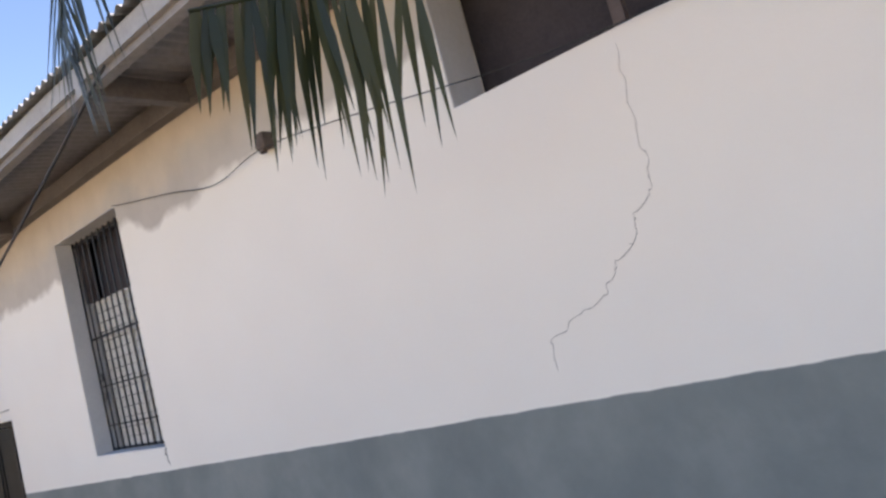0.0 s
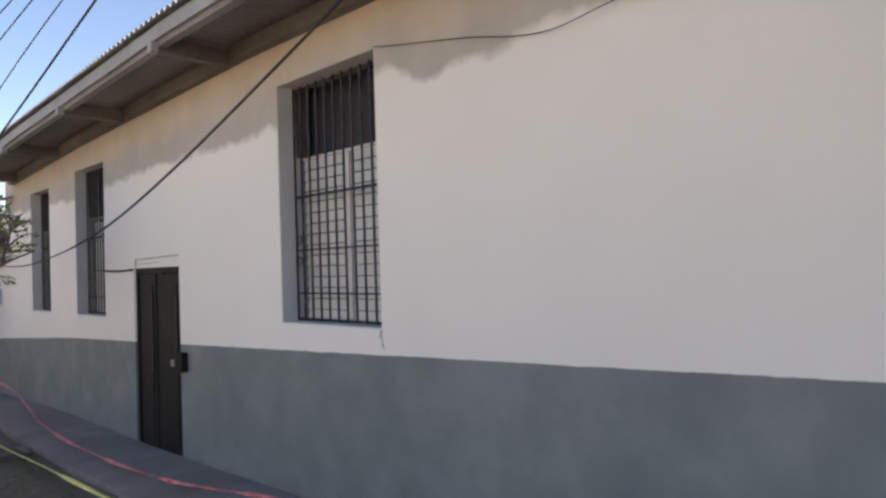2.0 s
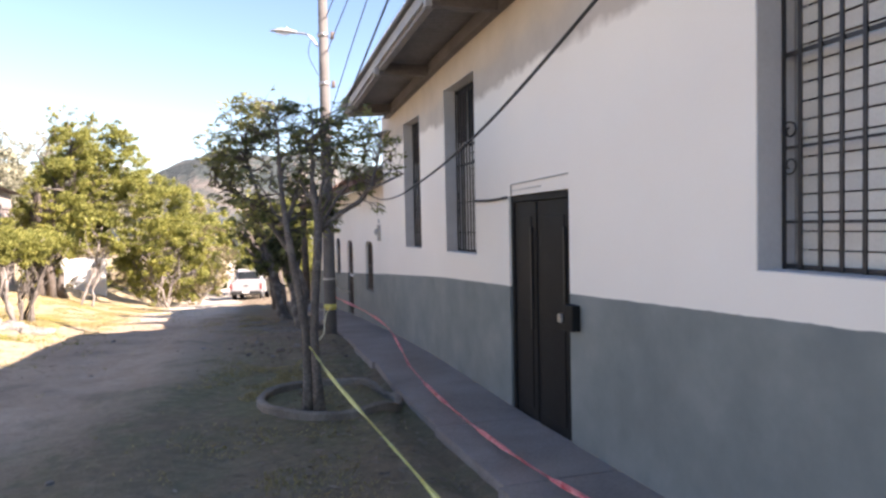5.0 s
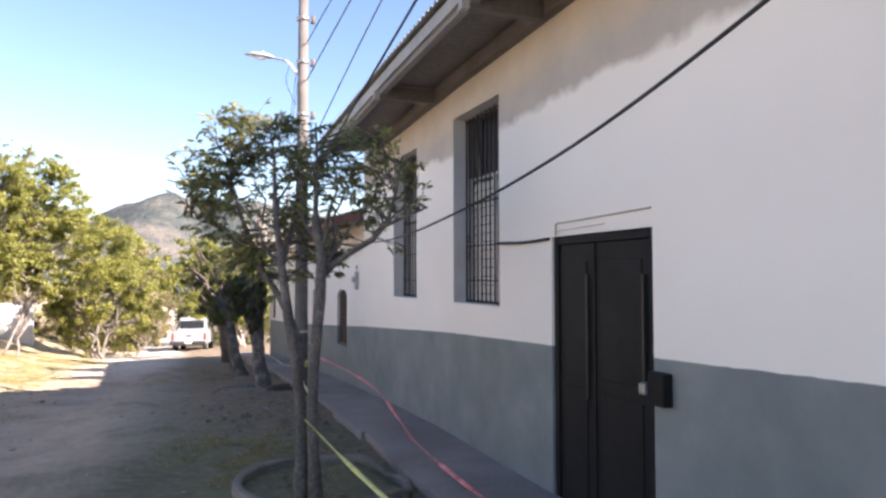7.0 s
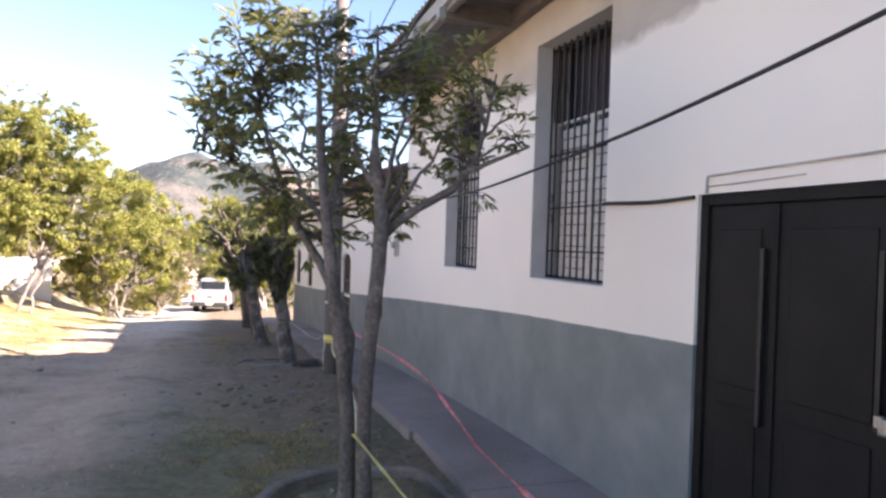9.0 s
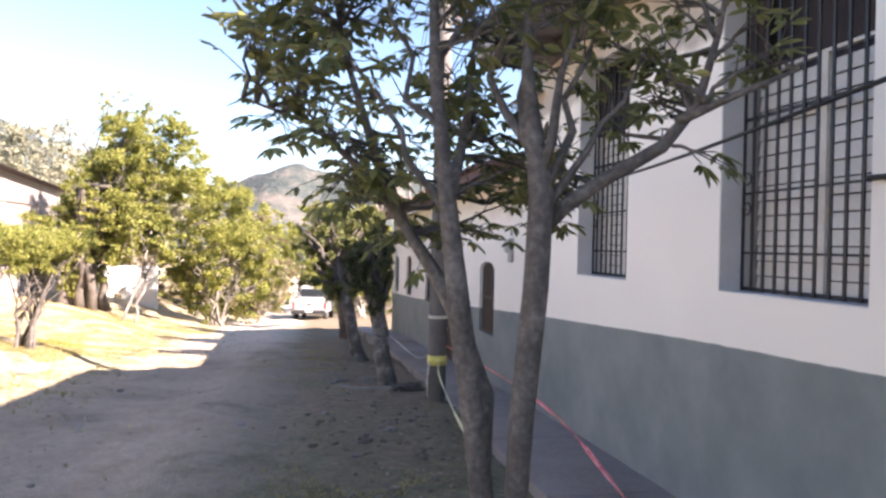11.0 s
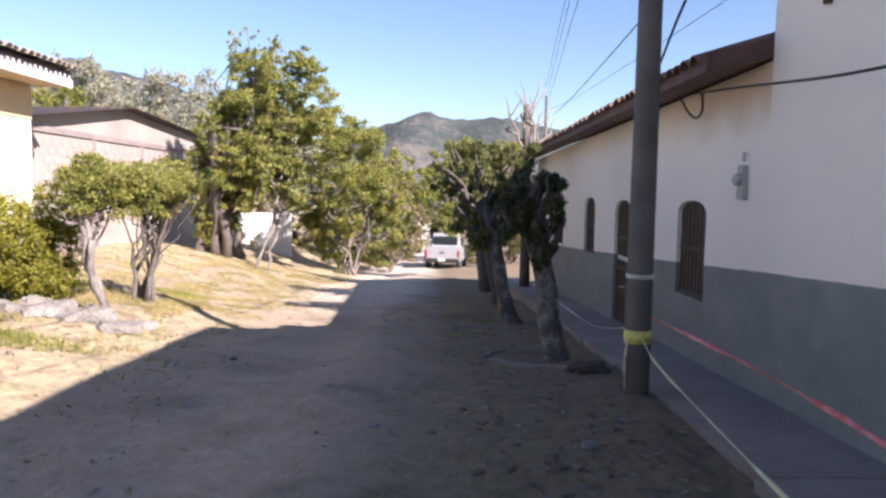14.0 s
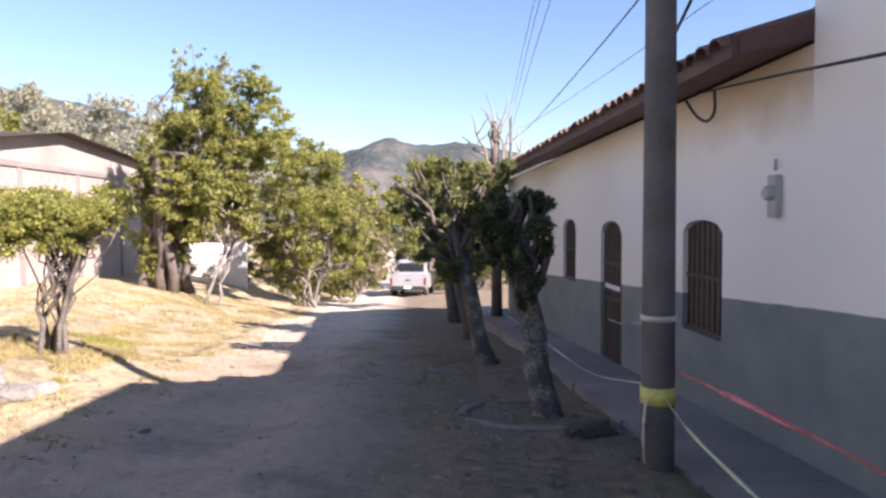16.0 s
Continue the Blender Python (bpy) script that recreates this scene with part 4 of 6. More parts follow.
tape([(PX + 0.0, PY - 0.11, 0.36), (2.01, 14.6, 0.385), (1.78, 12.9, 0.475), (1.6, 11.4, 0.555), (1.36, 10.16, 0.64)], 0.020, TAPE_FADED, "thin faded yellow caution tape strung between pole and tree", 0.5)
tape([(1.33, 10.11, 0.645), (1.37, 8.5, 0.652), (1.47, 6.6, 0.67), (1.53, 5.0, 0.687), (1.6, 3.0, 0.71), (1.65, 0.5, 0.74)], 0.027, TAPE_Y, "twisted yellow caution tape strung from the tree trunk", 0.6)
tape([(2.60, 11.38, 0.11), (2.56, 10.2, 0.085), (2.56, 9.0, 0.09), (2.58, 8.0, 0.12), (2.65, 7.2, 0.15), (2.79, 6.4, 0.20), (2.93, 5.5, 0.25), (3.0, 4.0, 0.30), (2.9, 1.0, 0.42)], 0.038, TAPE_R, "twisted red and white danger tape over the footpath", 0.9)
tape([(PX + 0.1, PY - 0.03, 0.52), (2.42, 15.0, 0.48), (2.60, 14.0, 0.41), (2.68, 13.0, 0.33), (2.66, 12.2, 0.22), (2.60, 11.36, 0.11)], 0.034, TAPE_R, "twisted red danger tape tied to the pole", 0.9)
tape([(PX - 0.1, PY - 0.06, 0.34), (PX - 0.125, PY - 0.08, 0.15), (PX - 0.12, PY - 0.09, -0.06)], 0.02, TAPE_PALE, "loose pale tape end hanging down the pole", 0.5)
tape([(PX + 0.1, PY, 0.84), (2.62, 17.6, 0.50), (3.19, 19.9, 0.18)], 0.03, TAPE_PALE, "pale tape tied from the pole to the arched door", 0.3)
tape([(PX - 0.05, PY + 0.1, 0.40), (2.22, 17.4, 0.10), (2.26, 19.6, -0.02), (2.28, 22.5, -0.15)], 0.022, TAPE_PALE, "pale caution tape along the footpath edge", 0.4)
for z, h, m in ((0.36, 0.11, TAPE_Y), (0.86, 0.035, TAPE_PALE)):
    part("tape_wrap", tube([(PX, PY, z - h / 2), (PX, PY, z + h / 2)], 0.113, 18), m, pole, "tape wound round the pole")


# ---- trees ----
def leaf_cloud(name, centres, radii, count, size, material, parent, seed, long=2.0, droop=0.3, shell=0.55, label=""):
    """Many small folded leaves round clump centres; each leaf is its own island."""
    g = np.random.default_rng(seed)
    centres, radii = np.array(centres, float), np.array(radii, float)
    if radii.ndim == 1:
        radii = np.repeat(radii[:, None], 3, axis=1)
    vol = radii.prod(axis=1) ** 0.75
    pick = g.choice(len(centres), count, p=vol / vol.sum())
    d = g.normal(size=(count, 3))
    d /= np.linalg.norm(d, axis=1)[:, None]
    rad = (shell + (1 - shell) * g.random(count)) * g.random(count) ** 0.2
    p = centres[pick] + d * rad[:, None] * radii[pick]
    ax = g.normal(size=(count, 3)) + d * 0.5
    ax[:, 2] -= droop
    ax /= np.linalg.norm(ax, axis=1)[:, None]
    nn = g.normal(size=(count, 3)) + np.array((0, 0, 0.9))
    sd = np.cross(ax, nn)
    sd /= np.linalg.norm(sd, axis=1)[:, None] + 1e-9
    up = np.cross(sd, ax)
    s = size * g.uniform(0.6, 1.35, count)[:, None]
    tip, base = p + ax * s * 0.5, p - ax * s * 0.5
    l, r = p - sd * s / long / 1.0 * 0.5 + up * s * 0.06, p + sd * s / long / 1.0 * 0.5 + up * s * 0.06
    verts = np.stack((base, r, tip, l), axis=1).reshape(-1, 3)
    idx = np.arange(count) * 4
    faces = np.concatenate((np.stack((idx, idx + 1, idx + 2), 1), np.stack((idx, idx + 2, idx + 3), 1)))
    me = bpy.data.meshes.new(name)
    me.from_pydata(verts.tolist(), [], faces.tolist())
    me.update()
    return finish(name, me, material, parent, label)


def palmate_cloud(name, tips, size, material, parent, seed):
    """Hand-shaped leaves of five to seven leaflets at each twig tip."""
    r = random.Random(seed)
    vs, fs = [], []
    for p, d in tips:
        p, d = Vector(p), Vector(d).normalized()
        side = d.cross(Vector((0, 0, 1)))
        if side.length < 0.1:
            side = Vector((1, 0, 0))
        side.normalize()
        nrm = side.cross(d).normalized()
        n = r.choice((5, 6, 7))
        for k in range(n):
            a = (k - (n - 1) / 2) * 0.62 + r.uniform(-0.1, 0.1)
            ax = (d * math.cos(a) + side * math.sin(a)).normalized()
            ax = (ax + Vector((0, 0, -r.uniform(0.25, 0.8)))).normalized()
            s = size * r.uniform(0.7, 1.25) * (1 - 0.1 * abs(k - (n - 1) / 2))
            w = ax.cross(nrm).normalized() * s * 0.17
            b = p + ax * s * 0.12
            i = len(vs)
            lift = nrm * s * 0.05
            vs += [b, b + ax * s * 0.35 + w + lift, b + ax * s * 0.75 + w * 0.8 + lift, b + ax * s, b + ax * s * 0.75 - w * 0.8 + lift, b + ax * s * 0.35 - w + lift, b + ax * s * 0.5 - lift * 0.3]
            fs += [(i, i + 1, i + 6), (i + 1, i + 2, i + 6), (i + 2, i + 3, i + 6), (i + 3, i + 4, i + 6), (i + 4, i + 5, i + 6), (i + 5, i, i + 6)]
    return quads(name, vs, fs, material, parent)


def limb(bm, a, b, r0, r1, r, bend=0.12, n=5, sides=7):
    a, b = Vector(a), Vector(b)
    L = (b - a).length
    mid = [a.lerp(b, k / n) + Vector((r.uniform(-1, 1), r.uniform(-1, 1), r.uniform(-0.6, 0.6))) * bend * L * math.sin(math.pi * k / n) for k in range(n + 1)]
    tube(mid, [r0 + (r1 - r0) * k / n for k in range(n + 1)], sides, bm, 0.08, r)
    return mid


# the young tree by the path, two stems, hand-shaped leaves
def path_tree():
    r = random.Random(11)
    gz = ground_z(1.35, 10.32)
    e = thing("street_tree", (1.35, 10.32, gz), "two-stemmed young tree with hand-shaped leaves in a ring bed", "tree")
    e.matrix_basis = Matrix.Identity(4)
    s1 = [(1.30, 10.16, gz - 0.1), (1.31, 10.16, 0.35), (1.30, 10.15, 0.75), (1.265, 10.14, 1.05), (1.20, 10.13, 1.42), (1.14, 10.12, 1.85), (1.10, 10.16, 2.25), (1.10, 10.24, 2.65), (1.06, 10.32, 3.0)]
    s2 = [(1.41, 10.06, gz - 0.1), (1.385, 10.06, 0.35), (1.37, 10.05, 0.75), (1.385, 10.04, 1.15), (1.42, 10.03, 1.55), (1.43, 10.03, 1.85), (1.39, 10.08, 2.25), (1.42, 10.18, 2.65), (1.42, 10.24, 2.95)]
    part("trunk", tube(s1, [0.07, 0.046, 0.040, 0.039, 0.036, 0.031, 0.021, 0.013, 0.006], 12, None, 0.09, r), TREEBARK, e)
    part("trunk", tube(s2, [0.065, 0.044, 0.039, 0.039, 0.041, 0.038, 0.019, 0.012, 0.006], 12, None, 0.09, r), TREEBARK, e)

    tips = []

    roots = [p for s in (s1, s2) for p in curve_points(s, 5) if p.z > 1.72]

    def bough(pts, radii, sides=8):
        roots.extend(p for p in curve_points(pts, 5) if p.z > 1.72)
        part("branch", tube(pts, radii, sides, None, 0.08, r), TREEBARK, e)

    bough([(1.425, 10.09, 1.72), (1.52, 10.06, 1.82), (1.64, 10.02, 1.91), (1.82, 9.98, 2.02), (1.93, 9.96, 2.16), (2.0, 9.96, 2.40), (2.05, 9.96, 2.68)], [0.030, 0.026, 0.023, 0.021, 0.017, 0.011, 0.005])
    bough([(1.86, 9.97, 2.10), (2.02, 9.9, 2.18), (2.22, 9.86, 2.27)], [0.019, 0.013, 0.006], 6)
    bough([(1.285, 10.16, 0.95), (1.32, 10.26, 1.16), (1.26, 10.33, 1.36), (1.17, 10.42, 1.57), (1.05, 10.48, 1.76), (0.91, 10.52, 1.95), (0.70, 10.55, 2.13), (0.45, 10.6, 2.22)], [0.034, 0.032, 0.031, 0.028, 0.022, 0.016, 0.010, 0.004])
    bough([(1.05, 10.48, 1.76), (0.93, 10.5, 2.05), (0.84, 10.56, 2.35), (0.78, 10.6, 2.62)], [0.026, 0.019, 0.012, 0.005], 7)
    bough([(1.14, 10.12, 1.80), (1.22, 10.3, 2.0), (1.30, 10.5, 2.25), (1.34, 10.62, 2.55)], [0.028, 0.020, 0.013, 0.006], 7)
    for a, c, k in (((1.42, 10.03, 1.88), (1.22, 10.16, 2.62), 0.020), ((1.42, 10.03, 1.90), (1.56, 10.08, 2.66), 0.020), ((1.42, 10.03, 1.84), (1.70, 10.12, 2.52), 0.018), ((1.41, 10.05, 1.95), (1.36, 10.3, 2.72), 0.018), ((1.44, 10.02, 1.80), (1.80, 10.04, 2.36), 0.016), ((1.14, 10.13, 1.86), (0.94, 10.2, 2.52), 0.018), ((1.12, 10.14, 1.95), (1.22, 10.26, 2.74), 0.018), ((1.15, 10.13, 1.78), (0.82, 10.3, 2.32), 0.015), ((1.93, 9.96, 2.16), (2.10, 9.92, 2.30), 0.010), ((1.97, 9.96, 2.30), (2.16, 9.92, 2.46), 0.009), ((1.99, 9.96, 2.38), (1.90, 9.98, 2.62), 0.008), ((1.84, 9.98, 2.03), (1.94, 9.94, 2.0), 0.007)):
        bm = bmesh.new()
        mid = limb(bm, a, c, k, 0.004, r, 0.07, 6, 6)
        for m in (3, 4, 5, 6):
            d = (Vector(c) - Vector(a)).normalized() + Vector((r.uniform(-0.8, 0.8), r.uniform(-0.8, 0.8), r.uniform(-0.3, 0.5)))
            stem = mid[m] + d.normalized() * r.uniform(0.06, 0.15)
            tube([mid[m], stem], [0.004, 0.002], 3, bm)
            tips.append((stem, d))
        part("branch", bm, TREEBARK, e)
    low = [(0.86, 10.62, 1.86), (1.2, 10.66, 1.72), (1.36, 10.56, 1.74), (1.04, 10.7, 1.72), (0.92, 10.7, 1.95), (1.55, 10.4, 1.78), (1.3, 10.78, 1.76), (1.5, 10.7, 1.86), (0.5, 10.5, 2.4)]
    # sprays that reach out over the road into the sun, and round the bough over the footpath
    reach = [(0.55 + 0.05 * k + r.uniform(-0.14, 0.1), 10.45 + r.uniform(-0.18, 0.22), 2.58 + 0.026 * k + r.uniform(-0.16, 0.06)) for k in range(16)]
    reach += [(r.uniform(0.48, 0.85), r.uniform(10.35, 10.75), r.uniform(2.05, 2.55)) for _ in range(12)]
    reach += [(1.9, 10.02, 2.48), (2.08, 9.96, 2.56), (1.76, 10.1, 2.62), (2.14, 9.95, 2.32), (1.66, 10.1, 2.76), (1.84, 10.0, 2.3), (1.95, 9.98, 2.7), (1.58, 10.06, 2.5)]
    low += reach
    for k in range(118 + len(reach)):
        a = r.uniform(0, 2 * math.pi)
        h = r.uniform(-0.42, 0.98)
        q = math.sqrt(max(0.05, 1 - h * h * 0.75)) * r.uniform(0.55, 1.02) * (0.5 + 0.5 * min(1.0, (h + 0.42) / 0.6))
        end = Vector((1.30 + math.cos(a) * q * 0.95, 10.55 + math.sin(a) * q * 0.72, 2.20 + h * 0.86))
        if k < len(low):
            end = Vector(low[k])
        elif end.z < 2.3:
            end.x, end.y = max(end.x, 0.66), min(max(end.y, 10.3), 10.82)
        root = min(roots, key=lambda p: (p - end).length + r.uniform(0, 0.3) + max(0, p.z - end.z) * 1.5)
        bm = bmesh.new()
        mid = limb(bm, root, end, 0.011, 0.003, r, 0.12, 5, 5)
        out = (end - Vector(root)).normalized()
        for m in range(1, 6):
            at = mid[m]
            for _ in range(2 if m > 2 else 1):
                d = (out + Vector((r.uniform(-1, 1), r.uniform(-1, 1), r.uniform(-0.5, 0.7)))).normalized()
                stem = at + d * r.uniform(0.05, 0.18)
                tube([at, at.lerp(stem, 0.5) + Vector((0, 0, r.uniform(-0.015, 0.02))), stem], [0.0035, 0.0026, 0.0018], 3, bm)
                if r.random() < 0.86:
                    tips.append((stem, d))
        part("branch", bm, TREEBARK, e)
    palmate_cloud("crown", tips, 0.077, LEAF_NEAR, e, 3)
    return e


path_tree()


def ring_bed(x, y, r, label, broken=0.0, seed=1, up=0.0):
    q = random.Random(seed)
    e = thing("tree_ring", (0, 0, 0), label, "tree ring", "ring beds round the trees")
    n = 22
    for k in range(n):
        if q.random() < broken:
            continue
        a0, a1 = 2 * math.pi * k / n, 2 * math.pi * (k + 0.985) / n
        bm = bmesh.new()
        loop = []
        for a in (a0, (a0 + a1) / 2, a1):
            z = ground_z(x + math.cos(a) * r, y + math.sin(a) * r) + up
            loop.append([bm.verts.new((x + math.cos(a) * rr, y + math.sin(a) * rr, z + zz)) for rr, zz in ((r - 0.045, -0.1), (r + 0.045, -0.1), (r + 0.04, 0.06), (r + 0.02, 0.075), (r - 0.02, 0.075), (r - 0.04, 0.06))])
        for u, v in zip(loop, loop[1:]):
            for i in range(6):
                bm.faces.new((u[i], u[(i + 1) % 6], v[(i + 1) % 6], v[i]))
        bm.faces.new(loop[0][::-1])
        bm.faces.new(loop[-1])
        part("kerb_stone", bm, KERB, e)
    return e


ring_bed(1.57, 10.58, 0.70, "low round concrete ring bed round the tree", 0.0, 1, 0.0)
ring_bed(1.72, 17.3, 0.66, "broken low concrete ring bed half sunk in dirt", 0.35, 2, -0.045)
ring_bed(1.55, 20.1, 0.66, "broken low concrete ring bed half sunk in dirt", 0.3, 3, -0.045)


def row_tree(x, y, h, lean, crown, label, seed, leaves, leaf, size=0.09, bark=LIMEBARK, rad=0.12):
    """Pollarded roadside tree: a gnarled leaning stem, stubby limbs, a clumped crown."""
    r = random.Random(seed)
    gz = ground_z(x, y)
    e = thing("roadside_tree", (x, y, gz), label, "tree", "pollarded trees along the footpath")
    e.matrix_basis = Matrix.Identity(4)
    top = Vector((x + lean[0], y + lean[1], gz + h))
    pts = [Vector((x, y, gz - 0.15)).lerp(top, k / 6) + Vector((r.uniform(-1, 1), r.uniform(-1, 1), 0)) * 0.035 for k in range(7)]
    part("trunk", tube(pts, [rad * 1.5, rad * 1.08, rad * 0.95, rad * 0.95, rad * 0.9, rad * 0.95, rad * 0.8], 12, None, 0.12, r), bark, e)
    for c, q in crown:
        for _ in range(4):
            bm = bmesh.new()
            end = Vector(c) + Vector((r.uniform(-1, 1), r.uniform(-1, 1), r.uniform(-0.6, 0.9))) * q * 0.75
            limb(bm, pts[r.choice((4, 5, 6))], end, rad * 0.4, 0.012, r, 0.1, 5, 6)
            part("branch", bm, BARK_DARK, e)
    small = []
    for c, q in crown:
        for _ in range(9):
            d = Vector((r.gauss(0, 1), r.gauss(0, 1), r.gauss(0, 1))).normalized() * q * r.uniform(0.45, 1.08)
            small.append(((c[0] + d.x, c[1] + d.y, c[2] + d.z * 0.85), q * r.uniform(0.22, 0.5)))
    leaf_cloud("crown", [c for c, _ in small], [q for _, q in small], leaves, size, leaf, e, seed, 2.4, 0.4, 0.35)
    return e


row_tree(1.84, 17.25, 1.62, (-0.30, 0.1), [((1.58, 17.3, 1.55), 0.30), ((1.44, 17.4, 1.58), 0.30), ((1.62, 17.2, 1.28), 0.24), ((1.52, 17.3, 1.08), 0.24), ((1.62, 17.2, 0.86), 0.19), ((1.70, 17.3, 1.6), 0.24), ((1.36, 17.4, 1.36), 0.22)], "gnarled pollarded tree with patchy limewash and dark crown", 21, 8500, LEAF_SHADED, 0.055, LIMEBARK, 0.115)
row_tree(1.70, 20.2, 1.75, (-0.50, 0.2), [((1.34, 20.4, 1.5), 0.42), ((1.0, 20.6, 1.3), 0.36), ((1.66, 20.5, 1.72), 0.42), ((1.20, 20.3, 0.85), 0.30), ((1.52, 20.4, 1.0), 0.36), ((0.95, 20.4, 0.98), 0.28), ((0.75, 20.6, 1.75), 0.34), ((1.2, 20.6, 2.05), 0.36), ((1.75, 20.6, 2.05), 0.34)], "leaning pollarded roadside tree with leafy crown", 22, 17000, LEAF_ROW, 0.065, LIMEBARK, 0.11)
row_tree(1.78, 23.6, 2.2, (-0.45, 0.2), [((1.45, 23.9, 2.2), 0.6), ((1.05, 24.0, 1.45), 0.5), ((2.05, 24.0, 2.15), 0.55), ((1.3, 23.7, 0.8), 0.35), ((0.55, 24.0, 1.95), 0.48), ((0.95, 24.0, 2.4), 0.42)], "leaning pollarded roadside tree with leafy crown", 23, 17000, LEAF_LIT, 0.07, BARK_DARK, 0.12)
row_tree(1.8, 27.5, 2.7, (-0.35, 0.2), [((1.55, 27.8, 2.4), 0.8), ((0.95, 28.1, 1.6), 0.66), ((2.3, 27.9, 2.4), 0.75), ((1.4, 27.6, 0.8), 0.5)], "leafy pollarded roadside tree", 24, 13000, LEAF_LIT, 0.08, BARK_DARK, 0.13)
row_tree(2.3, 33.0, 2.9, (-0.3, 0.2), [((1.8, 33.2, 1.7), 1.0), ((1.1, 33.5, 0.8), 0.8), ((2.8, 33.2, 1.6), 0.9)], "leafy pollarded roadside tree", 25, 10000, LEAF_LIT, 0.10, BARK_DARK, 0.12)

# bare pruned tree behind the row
bare = thing("bare_tree", (0, 0, 0), "bare pruned tree with pale upright branches", "tree")
r = random.Random(4)
bm = bmesh.new()
base = Vector((2.75, 27.2, ground_z(2.7, 27)))
tube([base - Vector((0, 0, 0.2)), base + Vector((0, 0, 1.8)), (2.72, 27.2, 2.4), (2.70, 27.2, 3.75)], [0.15, 0.12, 0.10, 0.075], 9, bm, 0.1, r)
part("trunk", bm, BARK_DARK, bare, "dark cut trunk")
for x, z in ((3.2, 4.2), (3.35, 3.7), (2.15, 3.9), (1.95, 3.4), (2.5, 4.35), (3.0, 4.35), (3.6, 3.5)):
    bm = bmesh.new()
    m = limb(bm, (2.72, 27.2, 2.3 + r.uniform(0, 0.5)), (x, 27.2 + r.uniform(-0.5, 0.5), z), 0.042, 0.010, r, 0.1, 5, 6)
    limb(bm, m[3], m[3] + Vector((r.uniform(-0.35, 0.35), r.uniform(-0.2, 0.2), r.uniform(0.3, 0.6))), 0.022, 0.008, r, 0.1, 4, 5)
    part("branch", bm, PALE_TWIG, bare)


def wild_tree(name, x, y, stems, clumps, label, seed, leaves, leaf, size, category="tree", group="", rad=0.09, bark=BARK, droop=0.3, shell=0.5, spread=0.25):
    r = random.Random(seed)
    gz = ground_z(x, y)
    e = thing(name, (x, y, gz), label, category, group)
    e.matrix_basis = Matrix.Identity(4)
    cs = sorted(clumps, key=lambda c: -c[1])
    near = sorted(clumps, key=lambda c: abs(c[0][0] - x) + 0.3 * abs(c[0][2] - gz - 3.2))[:12]
    for k in range(stems):
        c, q = cs[k % len(cs)] if spread < 0.3 else near[k % len(near)]
        foot = Vector((x + r.uniform(-spread, spread) * (stems > 1), y + r.uniform(-spread, spread) * (stems > 1), gz - 0.15))
        bm = bmesh.new()
        mid = limb(bm, foot, Vector(c) + Vector((0, 0, -q * 0.2)), rad, rad * 0.45, r, 0.06, 6, 8)
        part("trunk", bm, bark, e)
        for _ in range(9):
            bm = bmesh.new()
            c2, q2 = r.choice(cs)
            end = Vector(c2) + Vector((r.uniform(-1, 1), r.uniform(-1, 1), r.uniform(-0.7, 0.9))) * q2 * 0.8
            limb(bm, mid[r.choice((3, 4, 5, 6) if spread > 0.3 else (2, 3, 4, 5))], end, rad * 0.35, 0.008, r, 0.12, 5, 5)
            part("branch", bm, bark, e)
    sprays = []
    for c, q in clumps:
        for _ in range(14 if size < 0.05 else 10 if q > 0.25 else 3):
            d = Vector((r.gauss(0, 1), r.gauss(0, 1), r.gauss(0, 1))).normalized() * q * r.uniform(0.35, 1.15)
            k = q * (r.uniform(0.28, 0.55) if size < 0.05 else r.uniform(0.18, 0.5))
            sprays.append(((c[0] + d.x, c[1] + d.y, c[2] + d.z * 0.9), (k * r.uniform(0.8, 1.5), k * r.uniform(0.8, 1.5), k * r.uniform(0.6, 1.1))))
    leaf_cloud("crown", [c for c, _ in sprays], [q for _, q in sprays], leaves, size, leaf, e, seed, 2.2, droop, 0.15)
    return e


def clumps_of(centre, radii, count, q, seed):
    r = random.Random(seed)
    out = []
    while len(out) < count:
        d = Vector((r.uniform(-1, 1), r.uniform(-1, 1), r.uniform(-1, 1)))
        if 0.35 < d.length < 1:
            out.append(((centre[0] + d.x * radii[0], centre[1] + d.y * radii[1], centre[2] + d.z * radii[2]), q * r.uniform(0.7, 1.3)))
    return out


# the large leafy tree across the road and its neighbours
wild_tree("leafy_tree", -6.2, 31.0, 11, clumps_of((-4.5, 31, 4.2), (1.9, 1.6, 1.5), 48, 0.55, 1) + clumps_of((-5.7, 31, 2.7), (1.9, 1.5, 1.6), 36, 0.55, 2) + clumps_of((-4.6, 31, 5.4), (1.3, 1.0, 0.5), 10, 0.32, 4) + clumps_of((-2.9, 31, 2.6), (1.5, 1.3, 1.5), 18, 0.55, 3) + clumps_of((-6.3, 31.0, 1.2), (0.85, 0.7, 1.5), 34, 0.32, 13) + clumps_of((-4.6, 31, 6.0), (1.5, 0.8, 0.35), 8, 0.2, 14), "large many-stemmed leafy tree in full sun", 31, 125000, LEAF_LIT, 0.088, rad=0.15, bark=BARK_DARK, spread=0.6)
wild_tree("small_tree", -4.7, 30.0, 2, clumps_of((-4.4, 30.0, 1.6), (0.9, 0.8, 0.8), 9, 0.42, 5), "slim leafy tree beside the road", 32, 6000, LEAF_LIT, 0.13, rad=0.05)
wild_tree("scrub_tree", -2.6, 34.5, 6, clumps_of((-2.5, 34.5, 1.0), (1.8, 1.3, 2.3), 36, 0.55, 6), "tall thicket of yellowish shrubs", 33, 34000, LEAF_LIT, 0.11, rad=0.05)
